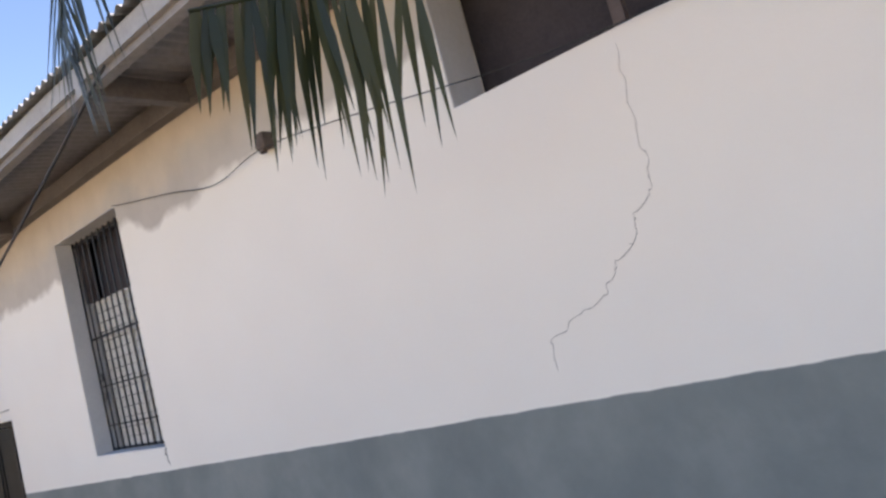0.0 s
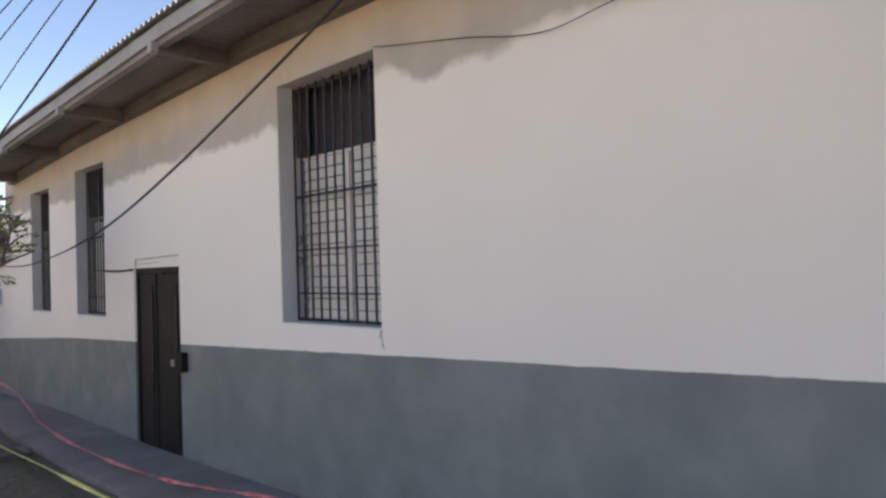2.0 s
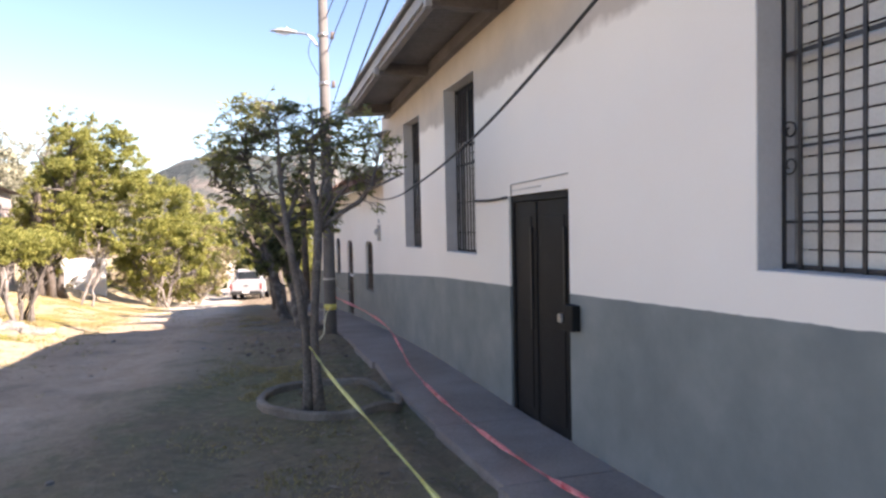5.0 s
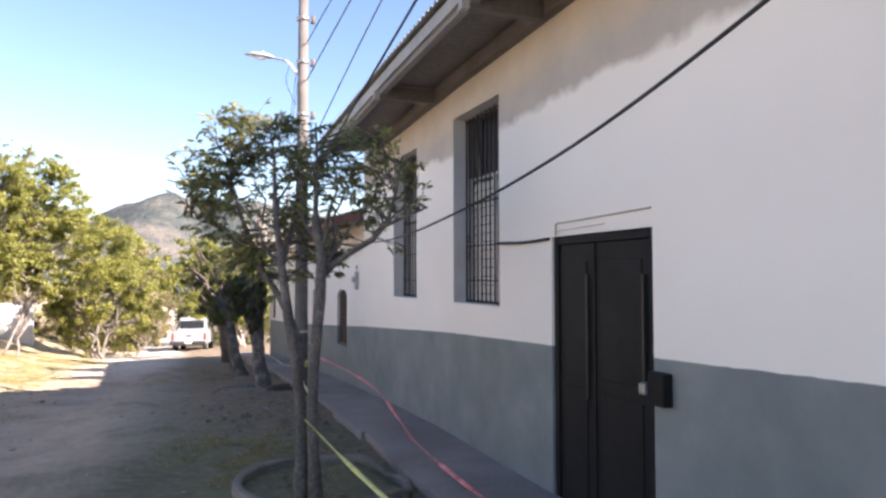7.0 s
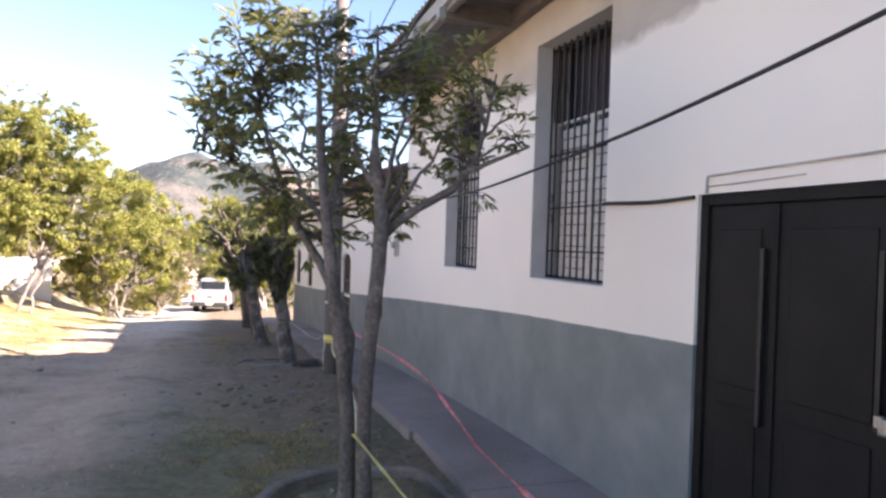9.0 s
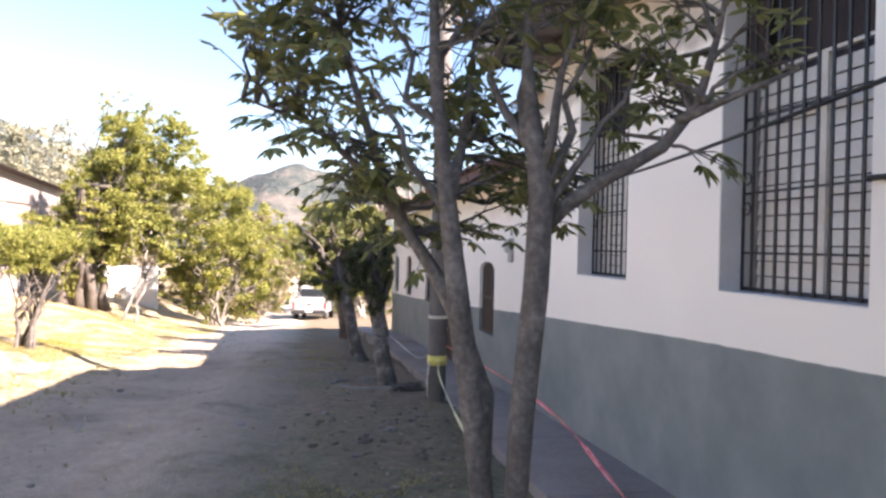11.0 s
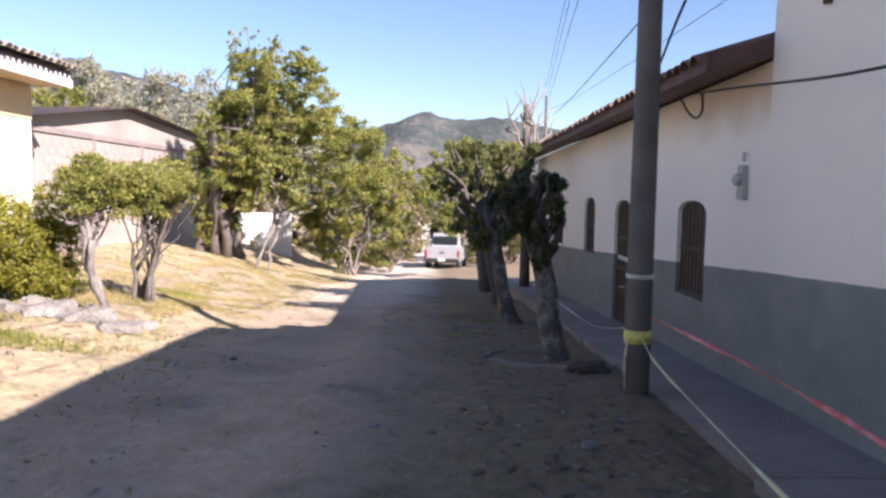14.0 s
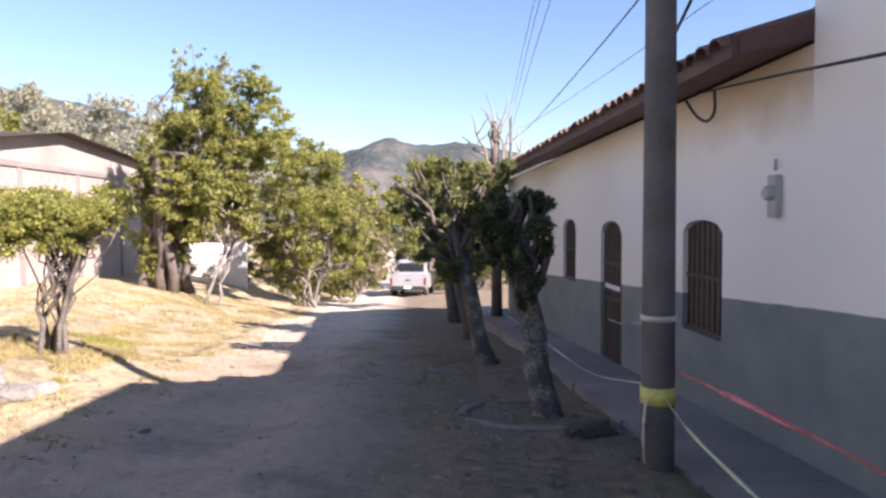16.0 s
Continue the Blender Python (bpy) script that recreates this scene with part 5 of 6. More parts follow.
wild_tree("scrub_tree", -1.7, 38.5, 6, clumps_of((-1.7, 38.5, 0.5), (1.6, 1.4, 2.3), 30, 0.55, 7), "dry brownish thicket beside the road", 34, 17000, LEAF_DRY, 0.11, rad=0.05)
wild_tree("scrub_tree", -2.2, 44.0, 4, clumps_of((-2.6, 44, -0.1), (2.2, 1.6, 2.6), 30, 0.65, 8), "leafy thicket beside the road", 35, 16000, LEAF_LIT, 0.17, rad=0.08)
wild_tree("leafy_tree", 1.5, 62, 3, clumps_of((1.2, 62, 1.6), (3.6, 2.0, 3.2), 24, 1.0, 9), "leafy tree where the road bends", 36, 10000, LEAF_LIT, 0.25, rad=0.15)
wild_tree("leafy_tree", -3.5, 58, 3, clumps_of((-3.2, 58, 1.4), (3.2, 2.0, 3.4), 24, 1.0, 10), "leafy tree where the road bends", 37, 10000, LEAF_LIT, 0.25, rad=0.15)
wild_tree("leafy_tree", 5.8, 56, 3, clumps_of((5.8, 56, 0.2), (2.6, 2.0, 2.6), 22, 1.0, 11), "leafy tree behind the parked pickup", 38, 9000, LEAF_LIT, 0.25, rad=0.15)
wild_tree("leafy_tree", 3.8, 46, 3, clumps_of((3.7, 46, 0.4), (1.5, 1.5, 1.7), 16, 0.75, 12), "leafy tree beside the parked pickup", 39, 8000, LEAF_LIT, 0.18, rad=0.12)
for k, (x, y, z, a, h, m) in enumerate(((-6.4, 37.6, -0.2, 2.2, 1.2, LEAF_DRY), (-4.2, 41.0, -0.6, 2.2, 1.5, LEAF_LIT), (-0.4, 54.0, -1.6, 2.6, 1.7, LEAF_ROW), (2.4, 55.0, -1.3, 2.4, 2.0, LEAF_LIT), (4.4, 51.0, -1.2, 1.9, 1.8, LEAF_ROW), (-3.4, 50.5, -1.2, 2.6, 1.8, LEAF_ROW))):
    wild_tree("roadside_shrub", x, y, 4, clumps_of((x, y, z), (a, 1.2, h), 22, 0.6, 80 + k), "low brush closing the view along the road", 80 + k, 9000, m, 0.14, "shrub", "brush along the road", 0.04, BARK_DARK)
for k, (x, y, z, a, h) in enumerate(((-12, 44, 4.2, 4.5, 2.6), (-20, 50, 5.6, 5, 3.4), (-9, 52, 3.6, 4, 2.8), (-29, 56, 7.6, 6, 4.0), (-15, 62, 6.4, 5, 3.2), (-40, 60, 9, 7, 4.5))):
    wild_tree("pale_tree", x, y, 2, clumps_of((x, y, z), (a, 2.5, h), 26, 1.3, 60 + k), "pale dusty tree behind the block shed", 60 + k, 17000, LEAF_PALE, 0.2, group="dusty trees behind the shed", rad=0.2)

wild_tree("leafy_tree", -14.4, 37.5, 3, clumps_of((-14.4, 37.5, 4.3), (1.7, 1.2, 1.1), 16, 0.55, 15), "leafy tree showing over the shed roof", 45, 12000, LEAF_LIT, 0.12, rad=0.12)

# clipped hedge bush and small crowned tree on the lawn
wild_tree("hedge_bush", -4.72, 18.2, 5, clumps_of((-4.78, 18.3, 0.82), (1.08, 0.75, 0.56), 52, 0.30, 41), "rounded yellow-green hedge bush on the lawn", 41, 60000, LEAF_YELLOW, 0.042, "bush", "", 0.022, PALE_TWIG, 0.0, 0.2)
wild_tree("topiary_tree", -3.55, 18.4, 2, clumps_of((-3.52, 18.4, 1.54), (0.66, 0.55, 0.19), 40, 0.21, 42), "small umbrella-shaped clipped tree on a slim trunk", 42, 44000, LEAF_LIT, 0.042, "tree", "", 0.05, BARK, 0.0, 0.2, spread=0.05)
wild_tree("topiary_tree", -3.75, 19.9, 6, clumps_of((-3.45, 19.9, 1.52), (0.55, 0.5, 0.28), 26, 0.22, 43), "small clipped tree on several thin pale stems", 43, 24000, LEAF_LIT, 0.042, "tree", "", 0.035, TREEBARK, 0.0, 0.2)

# palm beside the start of the path
palm = thing("palm_tree", (0, 0, 0), "palm with long drooping fronds over the path", "palm")
part("trunk", tube([(0.2, -3.2, 0.0), (0.25, -3.15, 1.6), (0.35, -3.0, 3.3), (0.4, -2.95, 3.7)], [0.2, 0.15, 0.13, 0.09], 12, None, 0.06, random.Random(3)), BARK, palm)


def frond(ctrl, leaflet, seed, first=0.2, thin=0.0):
    r = random.Random(seed)
    pts = curve_points(ctrl, 12)
    n = len(pts)
    stalk = part("frond", tube(pts, [0.022 - 0.017 * k / n for k in range(n)], 6), PALM_LEAF, palm)
    vs, fs = [], []
    for k in range(int(n * first), n):
        d = (pts[min(k + 1, n - 1)] - pts[k - 1]).normalized()
        s = d.cross(Vector((0, 0, 1))).normalized()
        u = k / n
        L = leaflet * (0.55 + 0.75 * math.sin(math.pi * min(1, u * 1.05)) ** 0.8)
        for side in (-1, 1):
            for j in (0, 0.5):
                if r.random() < thin:
                    continue
                b = pts[k].lerp(pts[min(k + 1, n - 1)], j)
                way = (s * side * 0.16 + d * 0.12 + Vector((0, 0, -1.0)) + Vector((r.uniform(-1, 1), r.uniform(-1, 1), r.uniform(-1, 1))) * 0.13).normalized()
                Lk = L * r.uniform(0.75, 1.15)
                w = way.cross(s + Vector((r.uniform(-0.5, 0.5), 0, 0))).normalized() * 0.016
                i = len(vs)
                sag = Vector((0, 0, -0.04))
                vs += [b - w * 0.5, b + w * 0.5, b + way * Lk * 0.45 + w, b + way * Lk * 0.45 - w, b + way * Lk + sag]
                fs += [(i, i + 1, i + 2, i + 3), (i + 3, i + 2, i + 4)]
    quads("frond_leaf", vs, fs, PALM_LEAF, stalk)


frond([(0.4, -2.95, 3.75), (1.6, -1.6, 4.15), (2.5, -0.2, 3.85), (2.5, 0.55, 3.36), (2.25, 0.95, 3.14), (1.9, 1.12, 3.06), (1.62, 1.25, 3.0)], 0.54, 1, 0.645, 0.58)
frond([(0.4, -2.95, 3.75), (0.8, -1.0, 4.0), (1.1, 0.4, 3.65), (1.28, 1.1, 3.25), (1.38, 1.5, 3.0)], 0.46, 2, 0.5, 0.5)
frond([(0.4, -2.95, 3.75), (-0.5, -2.0, 3.9), (-1.3, -0.8, 3.5), (-1.7, -0.2, 3.0)], 0.6, 3)
frond([(0.4, -2.95, 3.75), (0.2, -4.2, 3.9), (0.0, -5.2, 3.4), (-0.1, -5.6, 2.9)], 0.6, 4)
frond([(0.4, -2.95, 3.75), (1.4, -3.4, 3.9), (2.1, -3.7, 3.5), (2.4, -3.8, 3.1)], 0.55, 5)


# ---- house across the road ----
house = thing("cream_house", (0, 0, 0), "cream plaster house with old tiled roof and porch rail", "house")
HX, HY0, HY1 = -7.6, 9.0, 23.7
bm = wall_mesh(HY0, HY1, lambda y: -0.8, lambda y: 3.55, [(19.95, 20.72, 1.52, 2.72, 0), (13.0, 14.2, 1.4, 2.7, 0)], HX - 0.3, 0.3)
part("front_wall", bm, HOUSE, house)
part("end_wall", box((-13.5, HY1 - 0.3, -0.8), (HX - 0.302, HY1, 3.5)), HOUSE, house)
part("near_wall", box((-13.5, HY0, -0.8), (HX - 0.302, HY0 + 0.3, 3.5)), HOUSE, house)
part("back_wall", box((-13.8, HY0, -0.8), (-13.502, HY1, 3.5)), HOUSE, house)
# the eave's shade on the cream wall, put in as a tan band
part("eave_shade_band", box((HX + 0.002, HY0, 2.85), (HX + 0.02, HY1, 3.5)), HOUSE_TAN, house, "tan band holding the eave's shade on the cream wall")
for ya, yb, za, zb in ((19.95, 20.72, 1.52, 2.72), (13.0, 14.2, 1.4, 2.7)):
    win = part("window", box((HX - 0.2, ya + 0.004, za + 0.004), (HX - 0.15, yb - 0.004, zb - 0.004), 0.005), WINBROWN, house, "brown wooden shuttered window")
    for k in range(5):
        y = ya + 0.06 + (yb - ya - 0.12) * k / 4
        part("stile", box((HX - 0.149, y - 0.03, za + 0.02), (HX - 0.12, y + 0.03, zb - 0.02), 0.004), WINBROWN, win)
part("eave_soffit", box((-7.58, HY0 - 0.5, 3.52), (-6.9, 23.9, 3.55)), HOUSE_TAN, house)
part("fascia", box((-6.9, HY0 - 0.5, 3.50), (-6.86, 23.9, 3.65), 0.004), BLUEWHITE, house, "bluish white board under the scallops")
# dark strip added for the shaded gap under the tile ends
part("shadow_board", box((-6.9, HY0 - 0.5, 3.652), (-6.875, 23.9, 3.815), 0.004), TIMBER, house, "dark strip for the shaded gap behind the white scallops")
bm = bmesh.new()
tri = [(-7.578, 3.16), (-7.578, 3.498), (-6.905, 3.498), (-6.905, 3.44)]
rows = [[bm.verts.new((x, y, z)) for x, z in tri] for y in (21.36, 21.43)]
bm.faces.new(rows[0])
bm.faces.new(rows[1][::-1])
for k in range(4):
    bm.faces.new((rows[0][k], rows[1][k], rows[1][(k + 1) % 4], rows[0][(k + 1) % 4]))
bmesh.ops.recalc_face_normals(bm, faces=bm.faces)
part("eave_bracket", bm, BLUEWHITE, house, "pale tapered bracket under the eave")
scallop = None
y = HY0 - 0.4
while y < 23.85:
    if scallop is None:
        scallop = part("scallop", tube([(0, 0, 0.0), (0, 0, 0.05), (0, 0, 0.10)], [0.05, 0.036, 0.006], 6), BLUEWHITE, house)
        ob = scallop
    else:
        ob = new("scallop", scallop.data)
        ob.parent = house
    ob.matrix_basis = pose(-6.868, y, 3.645) @ Matrix.Diagonal((0.25, 1, 1, 1))
    y += 0.16
bm = bmesh.new()
p = [bm.verts.new(q) for q in ((-6.8, HY0 - 0.5, 3.81), (-6.8, 23.95, 3.81), (-10.5, 23.95, 4.49), (-10.5, HY0 - 0.5, 4.49), (-14.0, HY0 - 0.5, 3.74), (-14.0, 23.95, 3.74))]
bm.faces.new((p[0], p[1], p[2], p[3]))
bm.faces.new((p[3], p[2], p[5], p[4]))
bmesh.ops.solidify(bm, geom=bm.faces[:], thickness=0.03)
part("roof_deck", bm, TIMBER, house)
bm = bmesh.new()
tri = [(-13.4, 3.5), (-7.62, 3.5), (-10.5, 4.43)]
for y in (HY1 - 0.28, HY1 - 0.02):
    for x, z in tri:
        bm.verts.new((x, y, z))
bm.verts.ensure_lookup_table()
v = bm.verts
bm.faces.new((v[0], v[1], v[2]))
bm.faces.new((v[3], v[5], v[4]))
for a, b in ((0, 1), (1, 2), (2, 0)):
    bm.faces.new((v[a], v[a + 3], v[b + 3], v[b]))
part("gable_infill", bm, HOUSE_TAN, house)
htile = tile_mesh("roof_tile", 0.45, 0.22, 0.085)
htile.materials.clear()
htile.materials.append(CLAY_PALE)
y = 14.5
while y < 24.0:
    for row in range(3):
        ob = new("roof_tile", htile)
        ob.parent = house
        ob.matrix_basis = pose(-6.70 - row * 0.40 + r.uniform(-0.03, 0.03), y + r.uniform(-0.015, 0.015), 3.84 + row * 0.076, 0, 0, 180) @ pose(0, 0, 0, 0, -10.4, 0)
    y += 0.205
# porch: floor, white rail of odd-shaped panes
part("porch_floor", box((-7.58, 12.0, -0.6), (-6.75, 20.6, 0.16), 0.01), HOUSE, house)
rail = thing("porch_rail", (0, 0, 0), "white wrought rail with an irregular net pattern", "railing")
part("top_rail", box((-6.86, 12.0, 1.17), (-6.80, 20.55, 1.24), 0.006), WHITE, rail)
part("bottom_rail", box((-6.86, 12.0, 0.16), (-6.80, 20.55, 0.28), 0.006), WHITE, rail)
rr = random.Random(8)
nodes = {}
rows_n = 4
cols = 22
for j in range(cols + 1):
    for i in range(rows_n + 1):
        nodes[i, j] = Vector((-6.83, 16.0 + j * 0.205 + (rr.uniform(-0.07, 0.07) if 0 < j < cols else 0), 0.28 + i * 0.2225 + (rr.uniform(-0.07, 0.07) if 0 < i < rows_n else 0)))
for (i, j), p in nodes.items():
    for q in ((i + 1, j), (i, j + 1)):
        if q in nodes and not (i in (0, rows_n) and q[0] == i) and rr.random() < 0.86:
            part("rail_bar", tube([p, nodes[q]], 0.014, 5), WHITE, rail)
# near-black sheet put in for the shade of the porch behind the rail
part("porch_shade_sheet", box((-6.98, 12.0, 0.17), (-6.93, 20.5, 1.16)), PORCH_SHADE, house, "dark sheet standing for the porch shade behind the rail")

# ---- block shed ----
shed = thing("block_shed", (0, 0, 0), "pinkish block shed with low gable and dark roof edge", "shed")
SX = -8.5
bm = bmesh.new()
prof = [(24.4, -1.2), (35.4, -1.2), (35.4, 3.42), (29.6, 3.76), (24.4, 2.98)]
f0 = [bm.verts.new((SX, y, z)) for y, z in prof]
f1 = [bm.verts.new((SX - 0.2, y, z)) for y, z in prof]
bm.faces.new(f0)
bm.faces.new(f1[::-1])
for k in range(5):
    q = (k + 1) % 5
    bm.faces.new((f0[k], f1[k], f1[q], f0[q]))
bmesh.ops.recalc_face_normals(bm, faces=bm.faces)
part("gable_wall", bm, BLOCK, shed)
part("ring_beam", box((SX + 0.002, 25.0, 2.76), (SX + 0.05, 35.4, 2.90), 0.005), BLOCKBEAM, shed)
for y in (25.1, 27.86, 30.7, 33.5, 35.25):
    part("column", box((SX + 0.002, y - 0.1, -1.0), (SX + 0.035, y + 0.1, 2.759), 0.005), BLOCKBEAM, shed)
course = box((0, -0.198, -0.098), (0.006, 0.198, 0.098), 0.002)
course_mesh = None
for row in range(9):
    y = 25.45 + (0.2 if row % 2 else 0.0)
    while y < 33.2:
        if min(abs(y - c) for c in (25.1, 27.86, 30.7, 33.5)) > 0.32:
            if course_mesh is None:
                ob = part("block", course, BLOCK, shed)
                course_mesh = ob.data
            else:
                ob = new("block", course_mesh)
                ob.parent = shed
            ob.matrix_basis = pose(SX + 0.001, y, 0.95 + row * 0.205)
        y += 0.404
part("end_wall", box((-16, 35.2, -1.2), (SX - 0.202, 35.4, 3.2)), BLOCK, shed)
part("near_wall", box((-16, 24.4, -1.2), (SX - 0.202, 24.6, 2.85)), BLOCK, shed)
for ya, za, yb, zb in ((24.0, 2.93, 29.6, 3.79), (29.6, 3.79, 35.8, 3.41)):
    bm = bmesh.new()
    q = [bm.verts.new(p) for p in ((SX + 0.35, ya, za), (SX + 0.35, yb, zb), (-16, yb, zb), (-16, ya, za))]
    bm.faces.new(q)
    bmesh.ops.solidify(bm, geom=bm.faces[:], thickness=-0.07)
    bmesh.ops.recalc_face_normals(bm, faces=bm.faces)
    part("roof_sheet", bm, TIMBER, shed, "dark weathered roof sheet")
fw = part("garden_wall", box((-8.4, 36.2, -1.5), (-5.2, 36.4, 0.62), 0.01), WHITE)
tagged(fw, "low white garden wall behind the trees", "wall")


# ---- pickup ----
def truck():
    e = thing("pickup_truck", (0.72, 43.0, road_z(44)), "white pickup truck parked on the dirt road", "pickup")
    gz = road_z(44.5) + 0.02
    e.matrix_basis = pose(0.72, 43.0, gz, -3.2, 0, -7)
    W = 0.87

    def lathe(profile, x0, x1, bevel):
        bm = bmesh.new()
        a = [bm.verts.new((x0, y, z)) for y, z in profile]
        b = [bm.verts.new((x1, y, z)) for y, z in profile]
        bm.faces.new(a)
        bm.faces.new(b[::-1])
        n = len(profile)
        for k in range(n):
            bm.faces.new((a[k], b[k], b[(k + 1) % n], a[(k + 1) % n]))
        bmesh.ops.recalc_face_normals(bm, faces=bm.faces)
        bmesh.ops.bevel(bm, geom=bm.edges[:], offset=bevel, segments=2, affect="EDGES")
        return bm

    body = part("body", lathe([(0.05, 0.42), (4.9, 0.40), (5.0, 0.7), (4.9, 0.98), (3.75, 1.12), (1.55, 1.12), (0.05, 1.10)], -W, W, 0.04), CARWHITE, e)
    cab = part("cab", lathe([(1.5, 1.0), (3.95, 1.0), (3.1, 1.80), (1.85, 1.83)], -W + 0.07, W - 0.07, 0.05), CARWHITE, e)
    for v in cab.data.vertices:
        v.co.x *= 1 - 0.2 * max(0.0, v.co.z - 1.05)
    part("rear_window", box((-0.62, 1.60, 1.22), (0.62, 1.70, 1.66), 0.03), CARGLASS, cab, "dark rear window").matrix_basis = pose(0, -0.03, 0, 0, 0, 0)
    for s in (-1, 1):
        part("side_window", box((s * (W - 0.065) - 0.01, 2.0, 1.2), (s * (W - 0.065) + 0.01, 3.1, 1.62), 0.008), CARGLASS, cab)
        part("tail_lamp", box((s * (W - 0.06) - 0.055, 0.015, 0.66), (s * (W - 0.06) + 0.055, 0.07, 0.98), 0.012), REDLAMP, body, "red tail lamp")
        part("mirror", box((s * (W + 0.08) - 0.08, 3.35, 1.1), (s * (W + 0.08) + 0.08, 3.42, 1.24), 0.02), CARWHITE, body)
    part("tailgate", box((-W + 0.13, 0.01, 0.58), (W - 0.13, 0.045, 1.0), 0.012), CARWHITE, body)
    part("gate_handle", box((-0.12, -0.01, 0.84), (0.12, 0.012, 0.9), 0.006), TYRE, body)
    part("number_plate", box((-0.17, -0.075, 0.47), (0.17, -0.062, 0.58), 0.003), WHITE, body)
    part("rear_bumper", box((-W + 0.02, -0.06, 0.38), (W - 0.02, 0.06, 0.56), 0.03), TYRE, e, "black rear bumper")
    for s in (-1, 1):
        for y in (0.95, 4.1):
            wheel = part("wheel", tube([(s * (W - 0.22), y, 0.33), (s * (W - 0.19), y, 0.33), (s * (W - 0.03), y, 0.33), (s * (W + 0.005), y, 0.33)], [0.30, 0.345, 0.345, 0.30], 24), TYRE, e, "black tyre")
            part("rim", tube([(s * (W - 0.01), y, 0.33), (s * (W + 0.012), y, 0.33)], [0.2, 0.18], 18), STEEL, wheel)
    return e


truck()


# ---- stones, grass, litter ----
def stone_mesh(seed):
    r = random.Random(seed)
    bm = bmesh.new()
    bmesh.ops.create_icosphere(bm, subdivisions=2, radius=1.0)
    for v in bm.verts:
        v.co *= 1 + 0.42 * noise.noise(v.co * 1.7 + Vector((seed * 3.1, 0, 0)))
        v.co.z *= 0.62
    me = bpy.data.meshes.new("stone")
    bm.to_mesh(me)
    bm.free()
    me.materials.append(STONE)
    return me


stones = [stone_mesh(k) for k in range(4)]


def lay_stone(x, y, s, label, group):
    ob = new("stone", r.choice(stones))
    ob.matrix_basis = pose(x, y, ground_z(x, y) + s * 0.22, r.uniform(-12, 12), r.uniform(-12, 12), r.uniform(0, 360)) @ Matrix.Diagonal((s * r.uniform(0.9, 1.4), s, s * r.uniform(0.7, 1.1), 1))
    return tagged(ob, label, "stone", group)


for k in range(26):
    u = k / 25
    lay_stone(-4.45 + 1.5 * u + r.uniform(-0.12, 0.12), 17.72 + r.uniform(-0.26, 0.26), r.uniform(0.09, 0.19), "pale grey border stone on the lawn edge", "stones along the bush bed")
for k in range(8):
    lay_stone(-5.8 + 0.17 * k, 17.75 + r.uniform(-0.15, 0.15), r.uniform(0.05, 0.1), "pale grey border stone on the lawn edge", "stones along the bush bed")
for x, y in ((0.0, 5.2), (-0.6, 8.9), (-1.2, 13.2), (0.1, 14.6), (1.1, 13.5), (0.9, 15.1), (1.5, 14.3), (1.85, 14.8), (-1.6, 17.0), (0.3, 18.2)):
    lay_stone(x, y, r.uniform(0.025, 0.055), "small pale stone lying on the dirt", "loose stones on the road")
dark = stones[0].copy()
dark.materials.clear()
dark.materials.append(BARK_DARK)
ob = new("root_stump", dark)
ob.matrix_basis = pose(2.0, 16.5, ground_z(2.0, 16.5) + 0.02, 0, 8, 30) @ Matrix.Diagonal((0.26, 0.12, 0.13, 1))
tagged(ob, "dark dead root stump near the pole foot", "stump")


def blades(name, areas, count, height, width, material, label, seed, category="grass", patchy=0.0):
    """Grass tufts over ellipses (x, y, rx, ry) on the ground."""
    g = random.Random(seed)
    vs, fs = [], []
    for _ in range(count):
        x0, y0, rx, ry = g.choice(areas)
        x, y = x0 + g.gauss(0, 0.5) * rx, y0 + g.gauss(0, 0.5) * ry
        if noise.noise((x * 1.3, y * 1.3, 7.0)) < patchy or x > 2.2:
            continue
        z = ground_z(x, y) - 0.005
        for _ in range(3):
            b = g.uniform(0, 6.283)
            h = height * g.uniform(0.4, 1.3)
            lx, ly = g.gauss(0, 0.5) * h, g.gauss(0, 0.5) * h
            wx, wy = math.cos(b) * width, math.sin(b) * width
            i = len(vs)
            vs += [(x - wx, y - wy, z), (x + wx, y + wy, z), (x + lx, y + ly, z + h)]
            fs.append((i, i + 1, i + 2))
    ob = quads(name, vs, fs, material)
    return tagged(ob, label, category, kind="stuff")


blades("dry_grass", [(-6.0, 14.0, 3.2, 6.0), (-5.0, 24.0, 3.0, 5.5), (-3.6, 20.5, 1.3, 4.5), (-9, 20, 3.0, 6), (-4.5, 30, 2.5, 3)], 60000, 0.06, 0.005, GRASS, "dry yellow grass over the lawn", 1)
blades("green_grass", [(-5.0, 16.4, 2.0, 0.5), (-7.0, 16.3, 2.2, 0.6), (-5.5, 16.4, 2.0, 0.5), (-4.0, 21.5, 0.5, 0.4), (-3.2, 18.2, 0.3, 0.25), (-6.3, 20.5, 1.2, 0.8)], 26000, 0.07, 0.006, GRASS_GREEN, "green grass strip on the lawn", 2)
blades("verge_grass", [(0.9, 8.0, 0.9, 4.0), (1.0, 12.0, 0.8, 2.0), (0.6, 20.0, 0.8, 4.0), (1.0, 4.0, 0.9, 3.0)], 16000, 0.032, 0.004, GRASS, "short trampled grass on the verge", 3)


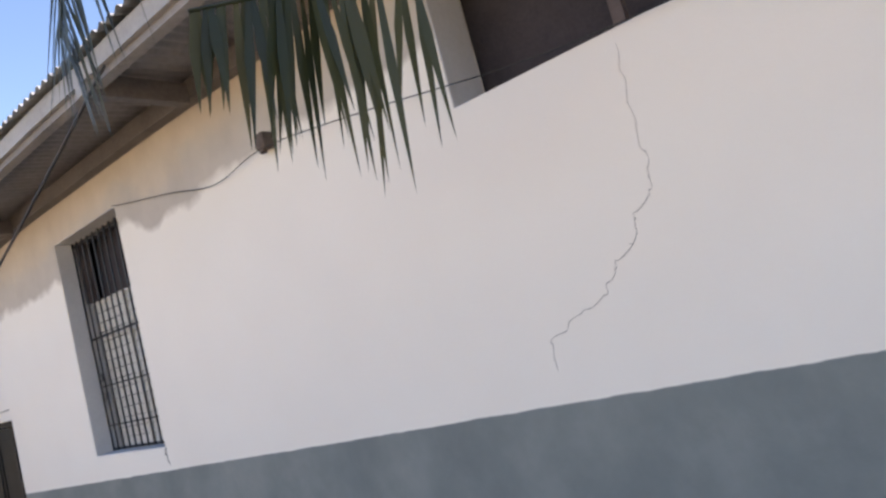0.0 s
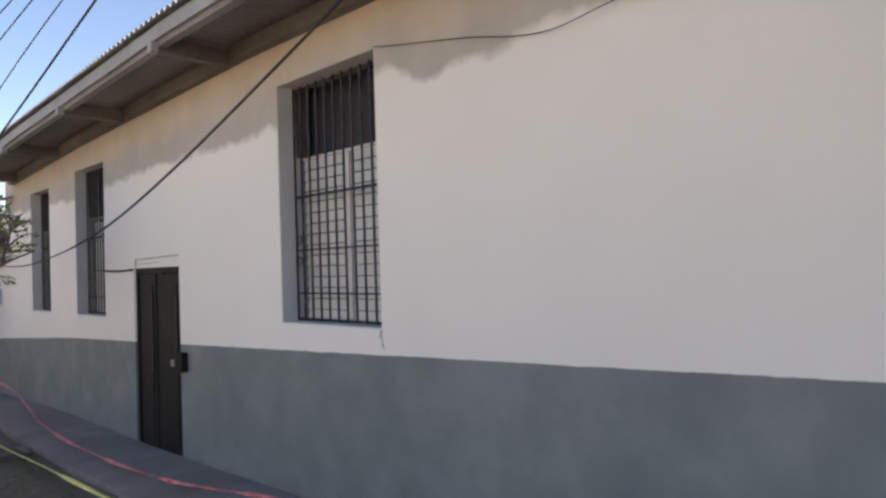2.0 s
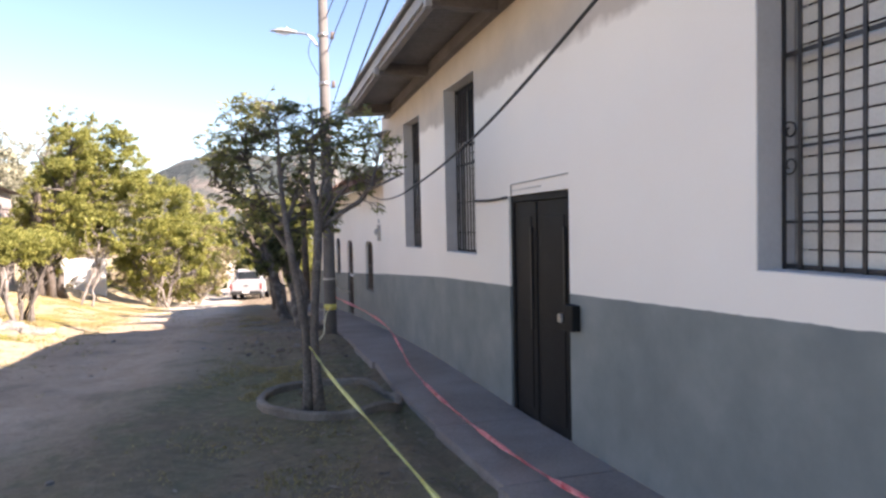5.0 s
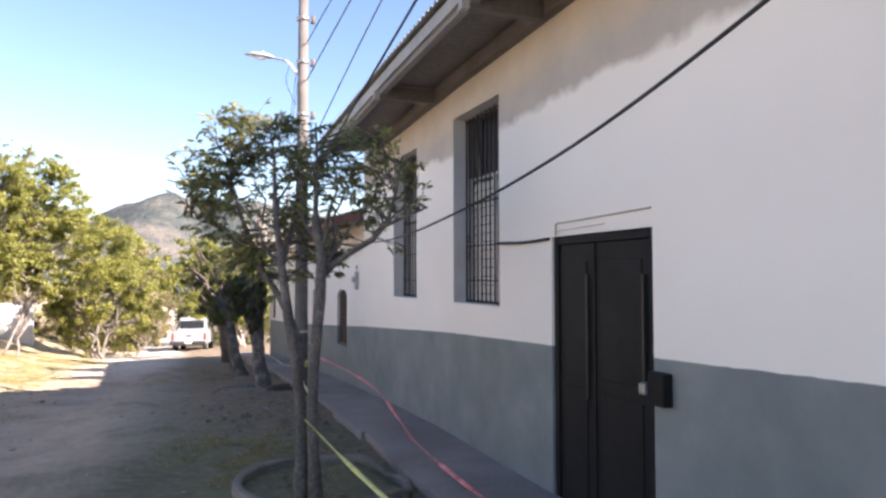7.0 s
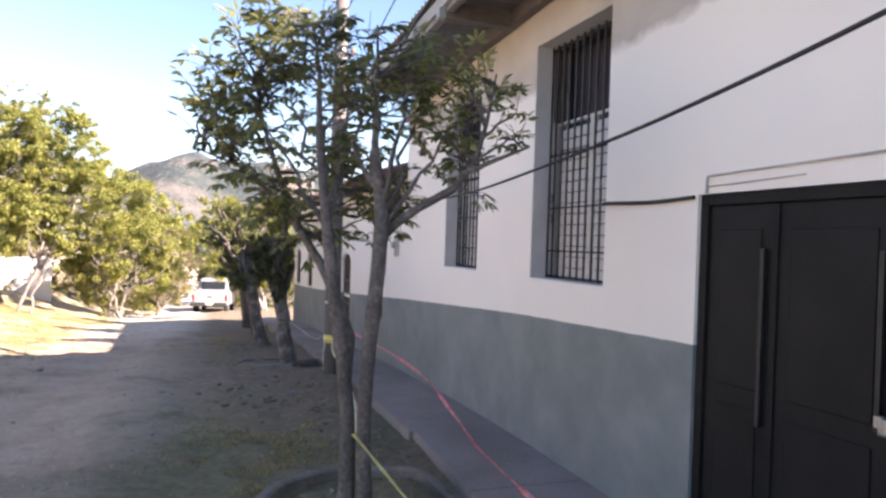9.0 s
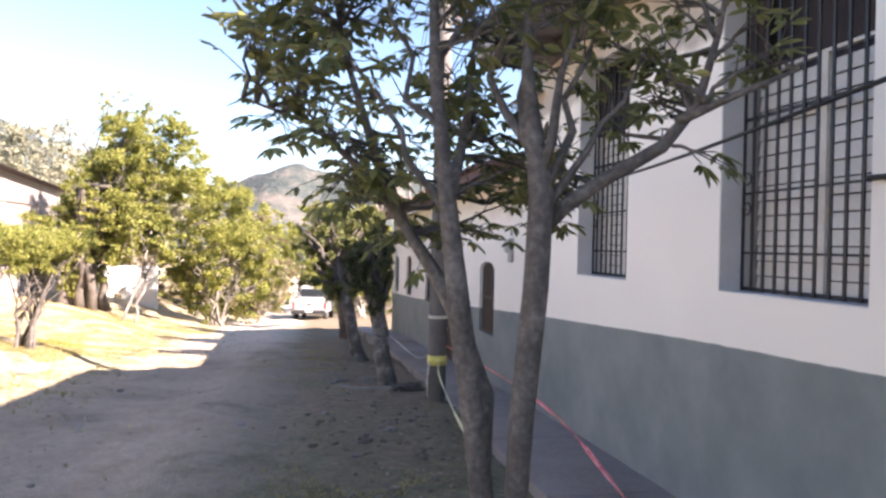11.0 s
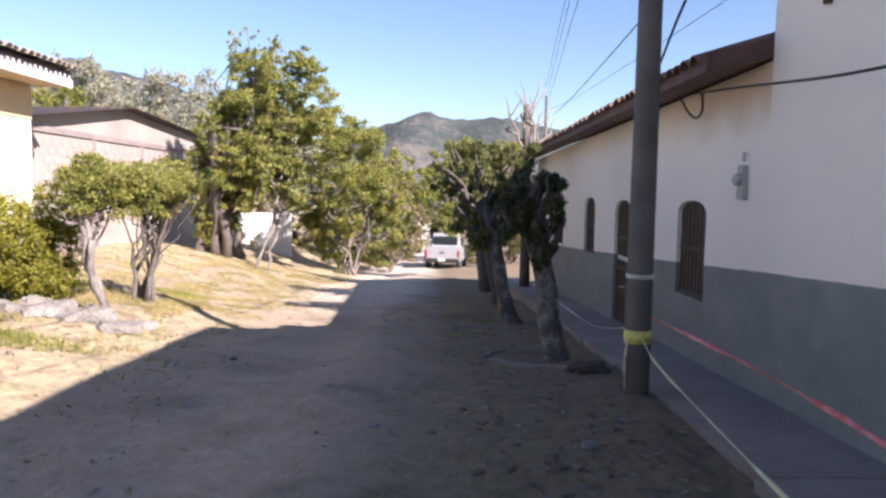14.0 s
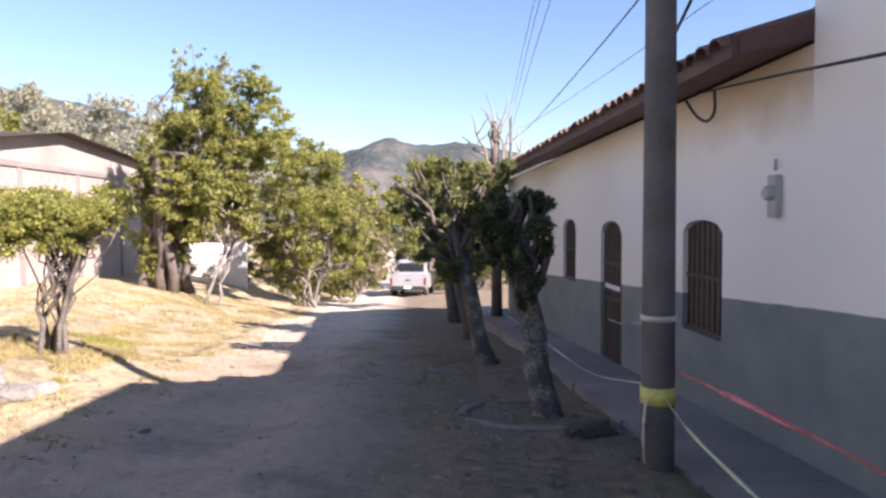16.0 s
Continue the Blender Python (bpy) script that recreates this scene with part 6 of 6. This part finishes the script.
def litter(name, count, seed, x0, sx, y0, y1, label):
    g = random.Random(seed)
    vs, fs = [], []
    for _ in range(count):
        y = g.uniform(y0, y1)
        x = min(2.28, g.gauss(x0, sx))
        z = ground_z(x, y) + 0.006
        a, s = g.uniform(0, 6.283), g.uniform(0.02, 0.05)
        ca, sa = math.cos(a) * s, math.sin(a) * s
        i = len(vs)
        vs += [(x - ca, y - sa, z), (x + sa * 0.4, y - ca * 0.4, z + g.uniform(0, 0.014)), (x + ca, y + sa, z + g.uniform(0, 0.016)), (x - sa * 0.4, y + ca * 0.4, z)]
        fs += [(i, i + 1, i + 2), (i, i + 2, i + 3)]
    return tagged(quads(name, vs, fs, LITTER), label, "leaf litter", kind="stuff")


litter("fallen_leaves", 2600, 6, 1.55, 0.55, 2.0, 22.0, "brown fallen leaves scattered along the verge")
litter("lawn_leaves", 4200, 7, -4.4, 1.5, 13.0, 30.0, "dry brown leaves scattered over the lawn")
clods = []
for me in stones:
    clod = me.copy()
    clod.materials.clear()
    clod.materials.append(CLOD)
    clods.append(clod)
stones = clods
for k in range(96):
    lay_stone(r.gauss(1.45, 0.42), r.gauss(14.1, 0.75), r.uniform(0.012, 0.042) * r.uniform(0.6, 1.0), "small brown clod in the dirt near the pole", "clods near the pole")


# ---- far hills ----
def hill(name, y0, y1, x0, x1, peaks, label, seed):
    nx, ny = 150, 40
    vs = []
    for j in range(ny + 1):
        for i in range(nx + 1):
            x, y = x0 + (x1 - x0) * i / nx, y0 + (y1 - y0) * j / ny
            h = sum(a * math.exp(-((x - cx) / sx) ** 2 - ((y - cy) / sy) ** 2) for cx, cy, a, sx, sy in peaks)
            h *= 1 + 0.16 * noise.noise((x * 0.02, y * 0.02, seed)) + 0.07 * noise.noise((x * 0.06, y * 0.06, seed + 5))
            h += 1.6 * noise.noise((x * 0.22, y * 0.22, seed)) * min(1, h / 8)
            vs.append((x, y, -8 + h))
    fs = [(j * (nx + 1) + i, j * (nx + 1) + i + 1, (j + 1) * (nx + 1) + i + 1, (j + 1) * (nx + 1) + i) for j in range(ny) for i in range(nx)]
    return tagged(quads(name, vs, fs, HILL, smooth=True), label, "hill", kind="structure")


hill("backdrop_hill", 180, 640, -330, 330, [(-14, 410, 47, 32, 90), (32, 420, 41, 30, 80), (-52, 420, 20, 30, 80), (75, 430, 33, 40, 90), (150, 450, 34, 60, 90), (-210, 420, 78, 70, 110), (-120, 450, 30, 60, 100)], "scrub-covered hill beyond the village", 2)
